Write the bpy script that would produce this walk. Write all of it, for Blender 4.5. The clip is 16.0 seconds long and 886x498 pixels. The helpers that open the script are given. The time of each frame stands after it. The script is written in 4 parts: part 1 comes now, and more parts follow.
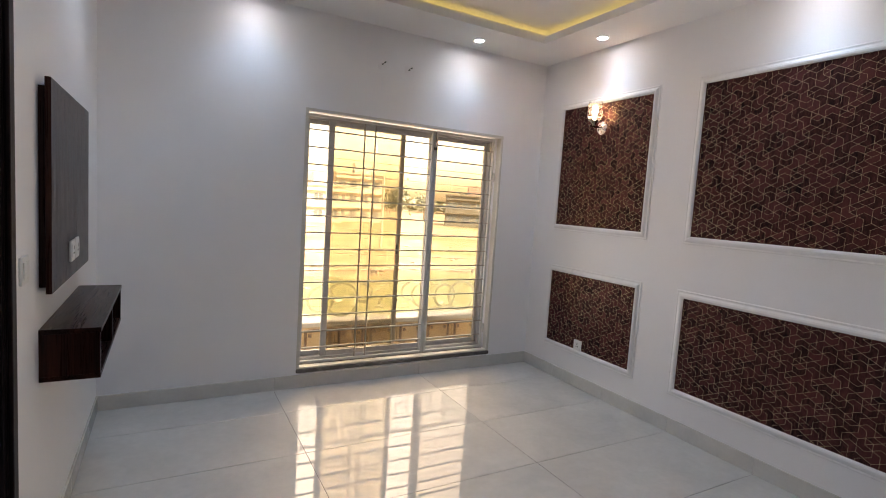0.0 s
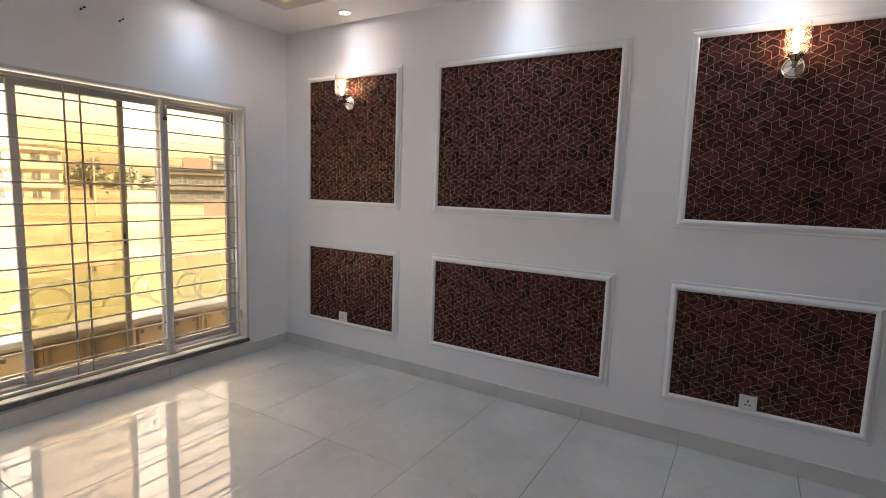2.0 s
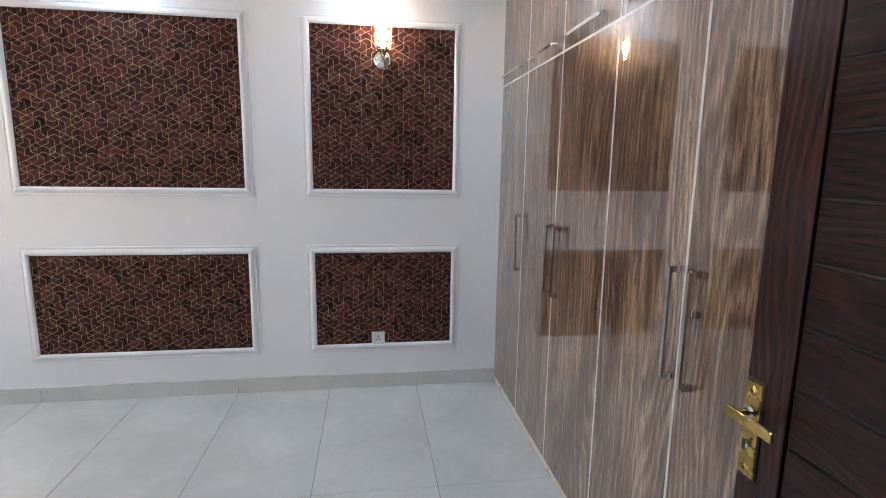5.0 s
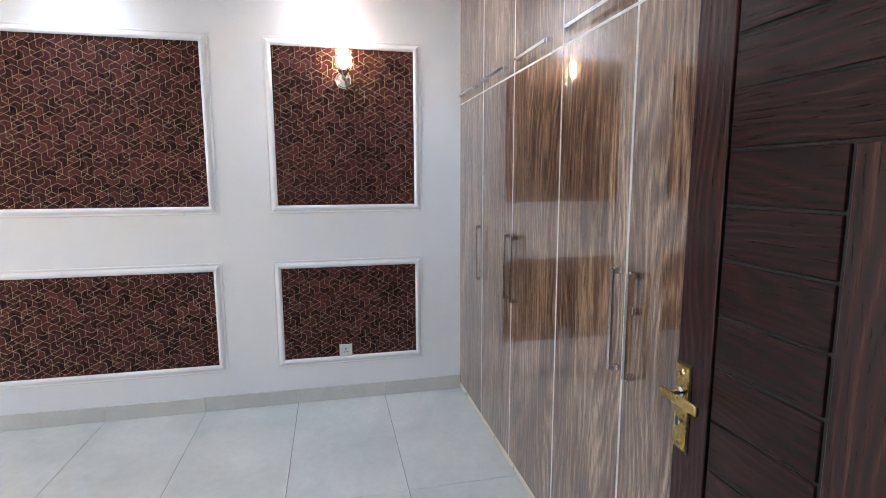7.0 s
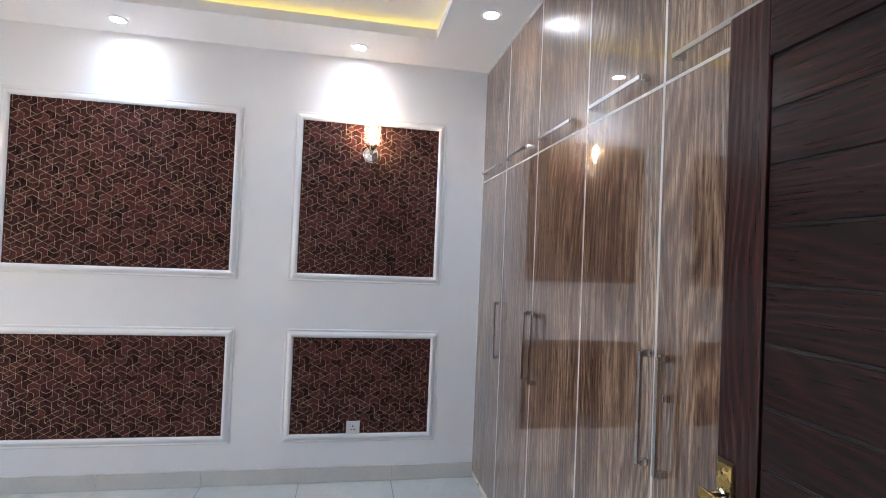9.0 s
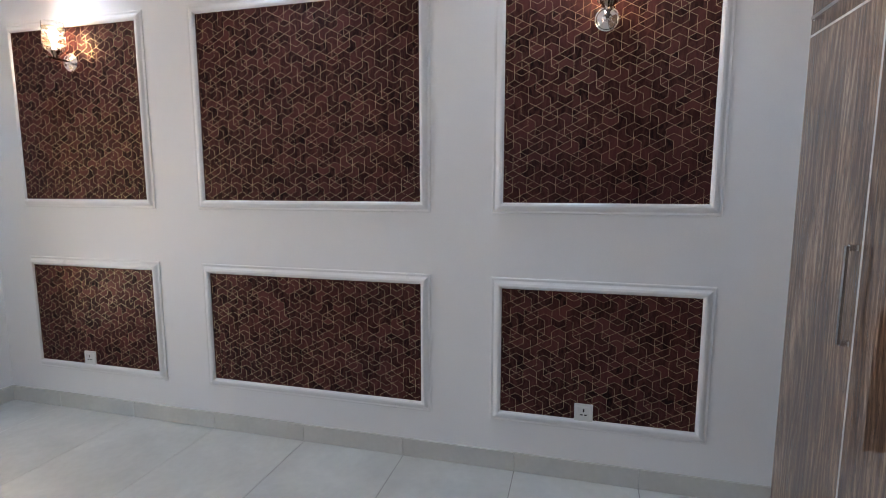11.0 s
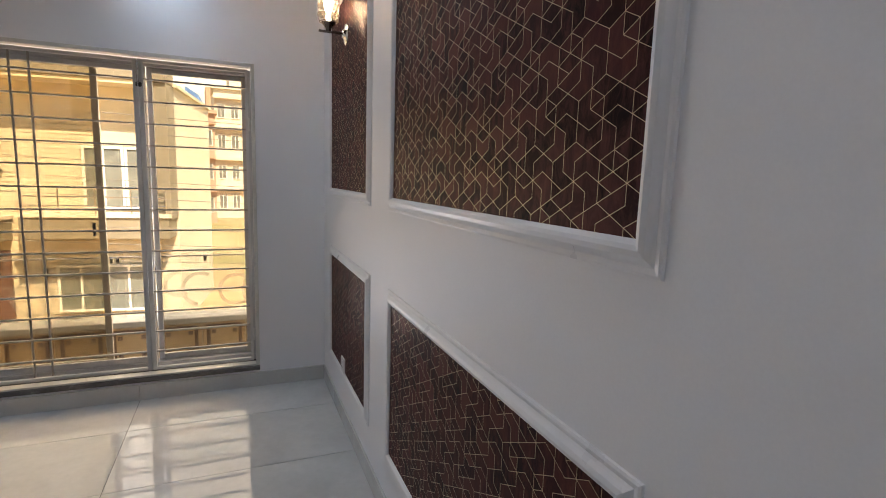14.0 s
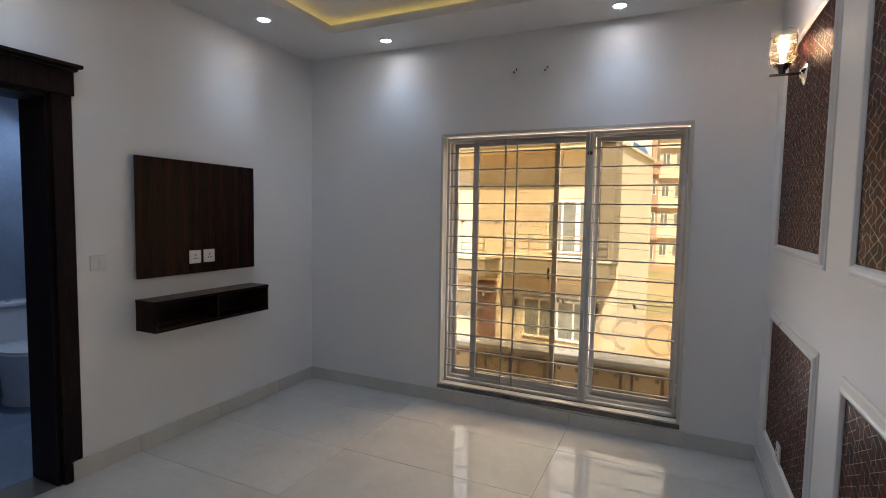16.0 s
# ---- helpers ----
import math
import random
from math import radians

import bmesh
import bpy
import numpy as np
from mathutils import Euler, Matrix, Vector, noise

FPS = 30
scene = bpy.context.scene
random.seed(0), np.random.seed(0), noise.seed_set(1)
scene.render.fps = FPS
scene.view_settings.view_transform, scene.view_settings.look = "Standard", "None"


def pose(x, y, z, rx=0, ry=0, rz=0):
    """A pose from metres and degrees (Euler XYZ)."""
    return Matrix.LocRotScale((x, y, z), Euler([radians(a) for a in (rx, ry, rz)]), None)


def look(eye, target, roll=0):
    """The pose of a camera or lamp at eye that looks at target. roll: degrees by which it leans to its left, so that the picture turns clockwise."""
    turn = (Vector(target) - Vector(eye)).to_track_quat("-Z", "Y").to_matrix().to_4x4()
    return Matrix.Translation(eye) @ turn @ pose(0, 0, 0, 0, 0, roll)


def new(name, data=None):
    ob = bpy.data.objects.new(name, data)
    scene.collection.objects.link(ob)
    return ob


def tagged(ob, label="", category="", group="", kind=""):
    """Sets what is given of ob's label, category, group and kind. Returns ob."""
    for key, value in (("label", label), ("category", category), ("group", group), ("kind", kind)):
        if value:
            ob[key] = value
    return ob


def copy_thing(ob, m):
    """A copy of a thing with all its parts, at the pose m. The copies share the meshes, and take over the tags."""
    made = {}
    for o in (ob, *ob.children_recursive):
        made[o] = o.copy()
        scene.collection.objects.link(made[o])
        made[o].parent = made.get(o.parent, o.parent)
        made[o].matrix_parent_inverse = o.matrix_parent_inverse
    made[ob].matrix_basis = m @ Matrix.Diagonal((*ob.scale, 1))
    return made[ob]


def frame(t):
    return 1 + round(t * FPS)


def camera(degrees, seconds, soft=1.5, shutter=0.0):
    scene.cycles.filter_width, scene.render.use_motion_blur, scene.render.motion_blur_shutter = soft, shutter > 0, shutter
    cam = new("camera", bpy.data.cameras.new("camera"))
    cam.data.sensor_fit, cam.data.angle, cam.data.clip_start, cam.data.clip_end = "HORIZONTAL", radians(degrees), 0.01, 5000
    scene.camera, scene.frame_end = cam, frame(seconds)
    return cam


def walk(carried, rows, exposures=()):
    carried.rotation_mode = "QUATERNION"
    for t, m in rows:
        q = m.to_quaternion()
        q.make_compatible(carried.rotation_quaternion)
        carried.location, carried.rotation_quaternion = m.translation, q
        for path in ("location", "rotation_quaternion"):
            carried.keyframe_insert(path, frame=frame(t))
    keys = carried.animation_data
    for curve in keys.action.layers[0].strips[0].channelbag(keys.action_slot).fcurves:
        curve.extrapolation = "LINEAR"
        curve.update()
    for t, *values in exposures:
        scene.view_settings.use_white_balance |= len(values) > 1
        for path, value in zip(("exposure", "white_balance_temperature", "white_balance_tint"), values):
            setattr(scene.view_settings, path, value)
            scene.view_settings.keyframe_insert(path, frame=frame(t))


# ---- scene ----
# Room axes: x east (panelled wall), y north (window wall), floor at z = 0.
cam = camera(82.8, 16.0, soft=1.0)
PATH = [
    (0, (0.809, -0.054, 1.476), (1.771, 1.69, 1.299), 3.7),
    (0.5, (0.802, -0.04, 1.47), (1.886, 1.631, 1.29), 3.0),
    (1, (0.728, 0.017, 1.484), (1.981, 1.562, 1.276), 2.5),
    (1.5, (0.668, 0.063, 1.488), (2.156, 1.381, 1.264), 1.8),
    (2, (0.66, 0.086, 1.501), (2.357, 1.116, 1.26), 1.8),
    (2.5, (0.674, 0.102, 1.491), (2.492, 0.899, 1.248), 2.0),
    (3, (0.687, 0.113, 1.472), (2.587, 0.689, 1.227), 2.3),
    (3.5, (0.697, 0.094, 1.497), (2.647, 0.446, 1.224), 1.4),
    (4, (0.687, 0.1, 1.499), (2.663, 0.194, 1.205), 1.3),
    (4.5, (0.636, 0.048, 1.518), (2.611, -0.081, 1.232), 1.4),
    (4.7, (0.602, 0.048, 1.521), (2.566, -0.17, 1.214), 1.5),
    (6.8, (0.433, 0.08, 1.532), (2.358, -0.338, 1.186), -0.6),
    (7, (0.436, 0.072, 1.533), (2.37, -0.358, 1.258), -0.2),
    (7.5, (0.425, 0.071, 1.542), (2.37, -0.393, 1.486), 0.8),
    (8, (0.415, 0.075, 1.55), (2.349, -0.413, 1.691), 1.6),
    (8.5, (0.42, 0.078, 1.544), (2.357, -0.393, 1.711), 2.1),
    (9, (0.485, 0.061, 1.501), (2.452, -0.295, 1.537), 2.4),
    (9.5, (0.648, -0.023, 1.488), (2.644, -0.105, 1.399), 1.5),
    (10, (0.852, -0.023, 1.461), (2.842, 0.099, 1.304), 0.5),
    (10.2, (0.984, -0.011, 1.447), (2.966, 0.183, 1.262), 0.5),
    (12.3, (2.251, 0.139, 1.45), (3.956, 1.156, 1.211), -0.5),
    (12.5, (2.407, 0.113, 1.429), (4.07, 1.199, 1.194), -0.2),
    (13, (2.78, 0.084, 1.437), (4.284, 1.378, 1.184), 1.0),
    (13.5, (3.092, 0.171, 1.43), (4.292, 1.75, 1.168), 1.5),
    (14, (3.326, 0.246, 1.448), (4.083, 2.075, 1.168), 1.8),
    (14.5, (3.472, 0.254, 1.458), (3.783, 2.209, 1.177), 1.1),
    (15, (3.477, 0.229, 1.479), (3.367, 2.213, 1.249), 0.0),
    (15.5, (3.444, 0.201, 1.489), (2.945, 2.13, 1.316), 0.4),
    (16, (3.375, 0.163, 1.497), (2.536, 1.973, 1.36), 1.0),
]
EXPOSURES = [(0.0, 4.14, 6740, 18), (1.0, 3.92, 6760, 19), (2.0, 4.05, 6720, 17), (3.5, 4.48, 6620, 13), (4.7, 4.93, 6440, 13), (7.0, 5.24, 6340, 13), (9.0, 5.03, 6220, 14), (10.2, 4.60, 6290, 13), (12.5, 4.50, 6530, 17), (13.0, 4.50, 6530, 16), (14.0, 3.82, 6530, 16), (14.5, 3.50, 6530, 16), (16.0, 3.52, 6500, 15)]
walk(cam, [(t, look(eye, target, roll)) for t, eye, target, roll in PATH], EXPOSURES)

# ---------------------------------------------------------------- daylight
SUN_ELEVATION, SUN_AZIMUTH = 52.0, 158.0   # degrees; azimuth clockwise from north (+y)
world = bpy.data.worlds.new("daylight")
scene.world = world
world.use_nodes = True
sky = world.node_tree.nodes.new("ShaderNodeTexSky")
sky.sky_type, sky.sun_disc = "NISHITA", False
sky.sun_elevation, sky.sun_rotation = radians(SUN_ELEVATION), radians(180 - SUN_AZIMUTH)
sky.dust_density, sky.air_density = 4.0, 1.2
world.node_tree.links.new(sky.outputs[0], world.node_tree.nodes["Background"].inputs[0])
world.node_tree.nodes["Background"].inputs[1].default_value = 0.054
sun = new("sun", bpy.data.lights.new("sun", "SUN"))
sun.data.energy, sun.data.angle, sun.data.color = 2.0, radians(0.6), (1.0, 0.94, 0.84)
az, el = radians(SUN_AZIMUTH), radians(SUN_ELEVATION)
sun.matrix_world = look((60 * math.sin(az) * math.cos(el), 60 * math.cos(az) * math.cos(el), 60 * math.sin(el)), (0, 0, 0))

# Added fill lamp outside the window opening, in place of bright sky and pale ground, tilted upwards.
fill_lamp = bpy.data.lights.new("window_fill_lamp", "AREA")
fill_lamp.shape, fill_lamp.size, fill_lamp.size_y, fill_lamp.spread = "RECTANGLE", 1.66, 1.7, radians(92)
fill_lamp.energy, fill_lamp.color = 0.82, (0.92, 0.95, 1.0)
new("window_fill_lamp", fill_lamp).matrix_world = look((2.568, 4.02, 1.15), (2.568, 3.02, 1.55))

# ---------------------------------------------------------------- room numbers
WEST, EAST, NORTH, WARD = 0.418, 3.885, 3.745, -0.82
CEIL = 2.810
COVE = (1.01, 3.445, -0.385, 3.255)
DOWNLIGHTS = [(3.685, 2.868), (3.685, 1.460), (3.690, 0.068), (2.995, 3.525), (1.310, 3.525),
              (0.745, 2.850), (0.745, 1.460), (0.745, 0.068), (3.065, -0.615), (1.310, -0.615)]
LAMPS = [2.983, -0.036]
DOWN_POWER, BULB_POWER, COVE_GLOW = 0.66, 0.022, 0.11


# ---------------------------------------------------------------- materials
def nodes_of(name):
    m = bpy.data.materials.new(name)
    m.use_nodes = True
    nt = m.node_tree
    return m, nt, nt.nodes["Principled BSDF"], nt.nodes["Material Output"]


def coords(nt, stretch=(1, 1, 1), shuffle=False):
    tc = nt.nodes.new("ShaderNodeTexCoord")
    mp = nt.nodes.new("ShaderNodeMapping")
    mp.inputs["Scale"].default_value = stretch
    nt.links.new(tc.outputs["Object"], mp.inputs["Vector"])
    if shuffle:
        info = nt.nodes.new("ShaderNodeObjectInfo")
        mul = nt.nodes.new("ShaderNodeVectorMath")
        mul.operation = "SCALE"
        mul.inputs[0].default_value = (37.0, 53.0, 71.0)
        nt.links.new(info.outputs["Random"], mul.inputs["Scale"])
        nt.links.new(mul.outputs[0], mp.inputs["Location"])
    return mp.outputs[0]


def noisy(nt, vec, scale, detail=4.0, rough=0.55, distort=0.0):
    n = nt.nodes.new("ShaderNodeTexNoise")
    n.inputs["Scale"].default_value, n.inputs["Detail"].default_value = scale, detail
    n.inputs["Roughness"].default_value, n.inputs["Distortion"].default_value = rough, distort
    nt.links.new(vec, n.inputs["Vector"])
    return n.outputs["Fac"]


def ramp(nt, fac, stops):
    r = nt.nodes.new("ShaderNodeValToRGB")
    while len(r.color_ramp.elements) < len(stops):
        r.color_ramp.elements.new(0.5)
    for e, (p, c) in zip(r.color_ramp.elements, stops):
        e.position, e.color = p, (*c, 1.0)
    nt.links.new(fac, r.inputs[0])
    return r.outputs[0]


def mix(nt, a, b, fac, mode="MIX"):
    m = nt.nodes.new("ShaderNodeMix")
    m.data_type, m.blend_type = "RGBA", mode
    if isinstance(fac, float):
        m.inputs[0].default_value = fac
    else:
        nt.links.new(fac, m.inputs[0])
    for sock, v in ((m.inputs[6], a), (m.inputs[7], b)):
        if isinstance(v, tuple):
            sock.default_value = (*v, 1.0)
        else:
            nt.links.new(v, sock)
    return m.outputs[2]


def spread(nt, fac, lo, hi):
    m = nt.nodes.new("ShaderNodeMapRange")
    m.inputs["From Min"].default_value, m.inputs["From Max"].default_value = 0.3, 0.7
    m.inputs["To Min"].default_value, m.inputs["To Max"].default_value = lo, hi
    nt.links.new(fac, m.inputs["Value"])
    return m.outputs[0]


def bump(nt, bsdf, height, strength, distance=0.002):
    b = nt.nodes.new("ShaderNodeBump")
    b.inputs["Strength"].default_value, b.inputs["Distance"].default_value = strength, distance
    nt.links.new(height, b.inputs["Height"])
    nt.links.new(b.outputs[0], bsdf.inputs["Normal"])


def surface(name, c1, c2, rough=(0.4, 0.6), big=1.5, fine=60.0, relief=0.1, metal=0.0, coat=0.0, stretch=(1, 1, 1),
            shuffle=False, grain=0.25, distance=0.002, specular=0.5, ior=1.5):
    """A surface that varies at two scales: stains of size 1/big and grain of size 1/fine."""
    m, nt, b, _ = nodes_of(name)
    v = coords(nt, stretch, shuffle)
    stain, speck = noisy(nt, v, big, 5.0, 0.6, 0.4), noisy(nt, v, fine, 3.0)
    col = ramp(nt, stain, [(0.3, c1), (0.7, c2)])
    dark = tuple(x * 0.72 for x in c1)
    col = mix(nt, col, dark, spread(nt, speck, 0.0, grain))
    nt.links.new(col, b.inputs["Base Color"])
    nt.links.new(spread(nt, stain, *rough), b.inputs["Roughness"])
    b.inputs["Metallic"].default_value = metal
    b.inputs["Specular IOR Level"].default_value = specular
    b.inputs["Coat Weight"].default_value, b.inputs["Coat Roughness"].default_value = coat, 0.01
    b.inputs["IOR"].default_value, b.inputs["Coat IOR"].default_value = ior, ior
    if relief:
        bump(nt, b, speck, relief, distance)
    return m


def wood(name, stops, axis, rough, coat=0.0, coat_rough=0.03, streak=70.0, relief=0.15, shuffle=True, along=1.6, tone=0.25, flames=0.3, ior=1.5, flecks=0.0, specular=0.5):
    """Grain that runs along one axis, with flames, fine pores and boards of differing tone."""
    m, nt, b, _ = nodes_of(name)
    s = [1.0, 1.0, 1.0]
    s[axis] = along / streak
    v = coords(nt, tuple(s), shuffle)
    s2 = [1.0, 1.0, 1.0]
    s2[axis] = 0.22
    v2 = coords(nt, tuple(s2), shuffle)
    fibre = noisy(nt, v, streak, 8.0, 0.72, 0.4)
    flame = noisy(nt, v2, 5.5, 3.0, 0.5, 1.2)
    rings = nt.nodes.new("ShaderNodeMath")
    rings.operation = "PINGPONG"
    rings.inputs[1].default_value = 0.06
    nt.links.new(flame, rings.inputs[0])
    ring = nt.nodes.new("ShaderNodeMath")
    ring.operation = "MULTIPLY"
    ring.inputs[1].default_value = 16.0
    nt.links.new(rings.outputs[0], ring.inputs[0])
    blend = nt.nodes.new("ShaderNodeMix")
    blend.inputs[0].default_value = flames
    nt.links.new(fibre, blend.inputs[2])
    nt.links.new(ring.outputs[0], blend.inputs[3])
    col = ramp(nt, blend.outputs[0], stops)
    patch = noisy(nt, v2, 3.0, 2.0)
    col = mix(nt, col, stops[0][1], spread(nt, patch, 0.0, tone))
    if flecks:
        s3 = [1.0, 1.0, 1.0]
        s3[axis] = 0.09
        short = noisy(nt, coords(nt, tuple(s3), shuffle), 260.0, 2.0, 0.5, 0.0)
        band = noisy(nt, coords(nt, tuple(s2), shuffle), 14.0, 3.0, 0.6, 0.6)
        col = mix(nt, col, stops[0][1], spread(nt, short, -0.9 * flecks, flecks))
        col = mix(nt, col, stops[1][1], spread(nt, band, -0.3, 0.95))
    nt.links.new(col, b.inputs["Base Color"])
    nt.links.new(spread(nt, fibre, *rough), b.inputs["Roughness"])
    b.inputs["Coat Weight"].default_value, b.inputs["Coat Roughness"].default_value = coat, coat_rough
    b.inputs["Coat IOR"].default_value, b.inputs["Specular IOR Level"].default_value = ior, specular
    if relief:
        bump(nt, b, blend.outputs[0], relief, 0.001)
    return m


def glowing(name, colour, strength):
    m, nt, b, _ = nodes_of(name)
    b.inputs["Base Color"].default_value = (*colour, 1)
    b.inputs["Emission Color"].default_value = (*colour, 1)
    b.inputs["Emission Strength"].default_value = strength
    return m


def pane(name, tint, gloss=0.10, rough=0.0):
    m, nt, b, out = nodes_of(name)
    t = nt.nodes.new("ShaderNodeBsdfTransparent")
    t.inputs[0].default_value = (*tint, 1)
    g = nt.nodes.new("ShaderNodeBsdfGlossy")
    g.inputs["Roughness"].default_value = rough
    lw = nt.nodes.new("ShaderNodeLayerWeight")
    lw.inputs["Blend"].default_value = 0.5
    steep = nt.nodes.new("ShaderNodeMath")
    steep.operation = "POWER"
    steep.inputs[1].default_value = 5.0
    nt.links.new(lw.outputs["Facing"], steep.inputs[0])
    fac = nt.nodes.new("ShaderNodeMapRange")
    fac.inputs["To Min"].default_value, fac.inputs["To Max"].default_value = 0.03 + 0.1 * gloss, 0.9
    nt.links.new(steep.outputs[0], fac.inputs["Value"])
    s = nt.nodes.new("ShaderNodeMixShader")
    for a, c in ((fac.outputs[0], s.inputs[0]), (t.outputs[0], s.inputs[1]), (g.outputs[0], s.inputs[2]), (s.outputs[0], out.inputs[0])):
        nt.links.new(a, c)
    return m


def frosted(name, cover):
    """Etched glass: part clear, part a white scattering skin."""
    m, nt, b, out = nodes_of(name)
    b.inputs["Base Color"].default_value, b.inputs["Roughness"].default_value = (0.78, 0.78, 0.74, 1), 0.6
    t = nt.nodes.new("ShaderNodeBsdfTransparent")
    s = nt.nodes.new("ShaderNodeMixShader")
    s.inputs[0].default_value = cover
    for p, q in ((t.outputs[0], s.inputs[1]), (b.outputs[0], s.inputs[2]), (s.outputs[0], out.inputs[0])):
        nt.links.new(p, q)
    return m


def veined(name, stops, axis, across, wave, distortion, rough, coat=0.0, coat_rough=0.1, specular=0.5, relief=0.2, fine=240.0, dark=(0.02, 0.01, 0.008), pores=0.6, streaks=0.35, ior=1.5, bands=26.0, patches=0.1, grainy=0.3):
    """Wood with arched growth rings, long streaks of differing tone and short dark pores along one axis."""
    m, nt, b, _ = nodes_of(name)

    def along(k):
        st = [1.0, 1.0, 1.0]
        st[axis] = k
        return coords(nt, tuple(st), True)

    w = nt.nodes.new("ShaderNodeTexWave")
    w.wave_type, w.bands_direction = "BANDS", "XYZ"[across]
    for key, val in (("Scale", wave), ("Distortion", distortion), ("Detail", 2.0), ("Detail Scale", 0.4), ("Detail Roughness", 0.45)):
        w.inputs[key].default_value = val
    nt.links.new(along(0.22), w.inputs["Vector"])
    broad, thin = noisy(nt, along(0.05), bands, 6.0, 0.65, 0.7), noisy(nt, along(0.03), fine, 6.0, 0.7, 0.5)

    def blend(a, c, f):
        n = nt.nodes.new("ShaderNodeMix")
        n.inputs[0].default_value = f
        nt.links.new(a, n.inputs[2])
        nt.links.new(c, n.inputs[3])
        return n.outputs[0]

    tone = blend(blend(w.outputs["Fac"], spread(nt, broad, 0.0, 1.0), streaks), spread(nt, thin, 0.0, 1.0), grainy)
    tone = blend(tone, spread(nt, noisy(nt, along(0.3), 5.0, 3.0, 0.5, 0.8), 0.0, 1.0), patches)
    col = ramp(nt, tone, stops)
    short = noisy(nt, along(0.07), fine * 1.1, 2.0, 0.5)
    col = mix(nt, col, dark, spread(nt, short, -1.1 * pores, pores))
    nt.links.new(col, b.inputs["Base Color"])
    nt.links.new(spread(nt, thin, *rough), b.inputs["Roughness"])
    b.inputs["Coat Weight"].default_value, b.inputs["Coat Roughness"].default_value = coat, coat_rough
    b.inputs["Coat IOR"].default_value, b.inputs["Specular IOR Level"].default_value = ior, specular
    if relief:
        bump(nt, b, tone, relief, 0.001)
    return m


WHITE_PAINT = surface("white_wall_paint", (0.83, 0.83, 0.85), (0.865, 0.865, 0.88), (0.45, 0.6), 0.8, 180.0, 0.04, grain=0.08)
CEIL_PAINT = surface("ceiling_paint", (0.81, 0.81, 0.81), (0.85, 0.85, 0.85), (0.6, 0.75), 0.6, 150.0, 0.03, grain=0.06)
GLOSS_WHITE = surface("moulding_enamel", (0.80, 0.80, 0.82), (0.84, 0.84, 0.85), (0.25, 0.38), 3.0, 90.0, 0.05, grain=0.06)
TILE = surface("polished_porcelain", (0.54, 0.545, 0.535), (0.68, 0.68, 0.665), (0.0, 0.004), 2.2, 26.0, 0.0, shuffle=True, grain=0.16, coat=0.0, ior=1.66, specular=0.5)
GROUT = surface("tile_grout", (0.16, 0.155, 0.15), (0.22, 0.21, 0.20), (0.7, 0.9), 6.0, 120.0, 0.2)
SKIRT = surface("skirting_porcelain", (0.60, 0.59, 0.56), (0.68, 0.67, 0.64), (0.12, 0.22), 4.0, 40.0, 0.0, shuffle=True, grain=0.15)
LINING = surface("window_lining_paint", (0.62, 0.60, 0.55), (0.70, 0.68, 0.63), (0.4, 0.55), 4.0, 90.0, 0.05)
MARBLE = surface("grey_marble_sill", (0.08, 0.075, 0.07), (0.18, 0.17, 0.16), (0.15, 0.3), 12.0, 70.0, 0.05, grain=0.4)
LAMINATE = veined("grey_oak_laminate", [(0.26, (0.034, 0.014, 0.007)), (0.43, (0.112, 0.055, 0.028)), (0.57, (0.215, 0.126, 0.074)), (0.77, (0.45, 0.325, 0.23))],
                  2, 0, 9.0, 40.0, (0.25, 0.35), coat=1.0, coat_rough=0.012, relief=0.0, fine=230.0, dark=(0.035, 0.017, 0.009), pores=0.85, streaks=0.62, ior=2.0, bands=34.0, patches=0.22, grainy=0.45)
EDGE_BAND = surface("silver_edge_band", (0.70, 0.68, 0.66), (0.80, 0.78, 0.76), (0.2, 0.3), 5.0, 80.0, 0.0, grain=0.05)
PLINTH = surface("cream_plinth", (0.56, 0.49, 0.38), (0.66, 0.59, 0.48), (0.25, 0.4), 6.0, 70.0, 0.03)
STEEL = surface("brushed_steel", (0.55, 0.54, 0.53), (0.66, 0.65, 0.64), (0.16, 0.28), 8.0, 200.0, 0.02, metal=1.0, grain=0.1)
CHROME = surface("chrome", (0.75, 0.74, 0.73), (0.82, 0.81, 0.80), (0.06, 0.12), 8.0, 100.0, 0.0, metal=1.0, grain=0.05)
DARK_CHROME = surface("dark_chrome", (0.16, 0.14, 0.12), (0.24, 0.21, 0.18), (0.10, 0.18), 8.0, 100.0, 0.0, metal=1.0, grain=0.1)
MAHOGANY_STOPS = [(0.25, (0.010, 0.0028, 0.0028)), (0.48, (0.026, 0.0048, 0.0042)), (0.68, (0.044, 0.0072, 0.006)), (0.86, (0.088, 0.040, 0.034))]
MAHOGANY_H = veined("mahogany_grain_across", [(0.25, (0.007, 0.0022, 0.0022)), (0.50, (0.016, 0.0034, 0.003)), (0.72, (0.030, 0.0054, 0.0046)), (0.90, (0.056, 0.026, 0.022))], 0, 2, 14.0, 44.0, (0.25, 0.36), coat=0.12, coat_rough=0.12, specular=0.24, relief=0.3, fine=260.0, dark=(0.008, 0.003, 0.003), pores=0.4, streaks=0.3)
MAHOGANY_V = veined("mahogany_grain_upright", MAHOGANY_STOPS, 2, 0, 14.0, 26.0, (0.25, 0.36), coat=0.12, coat_rough=0.12, specular=0.33, relief=0.3, fine=260.0, dark=(0.008, 0.003, 0.003), pores=0.4, streaks=0.3)
FRAME_WOOD = wood("dark_frame_wood", [(0.2, (0.006, 0.003, 0.003)), (0.5, (0.014, 0.006, 0.005)), (0.8, (0.030, 0.012, 0.010))],
                  2, (0.42, 0.55), specular=0.15, coat=0.0, coat_rough=0.2, streak=60.0, relief=0.25, tone=0.4)
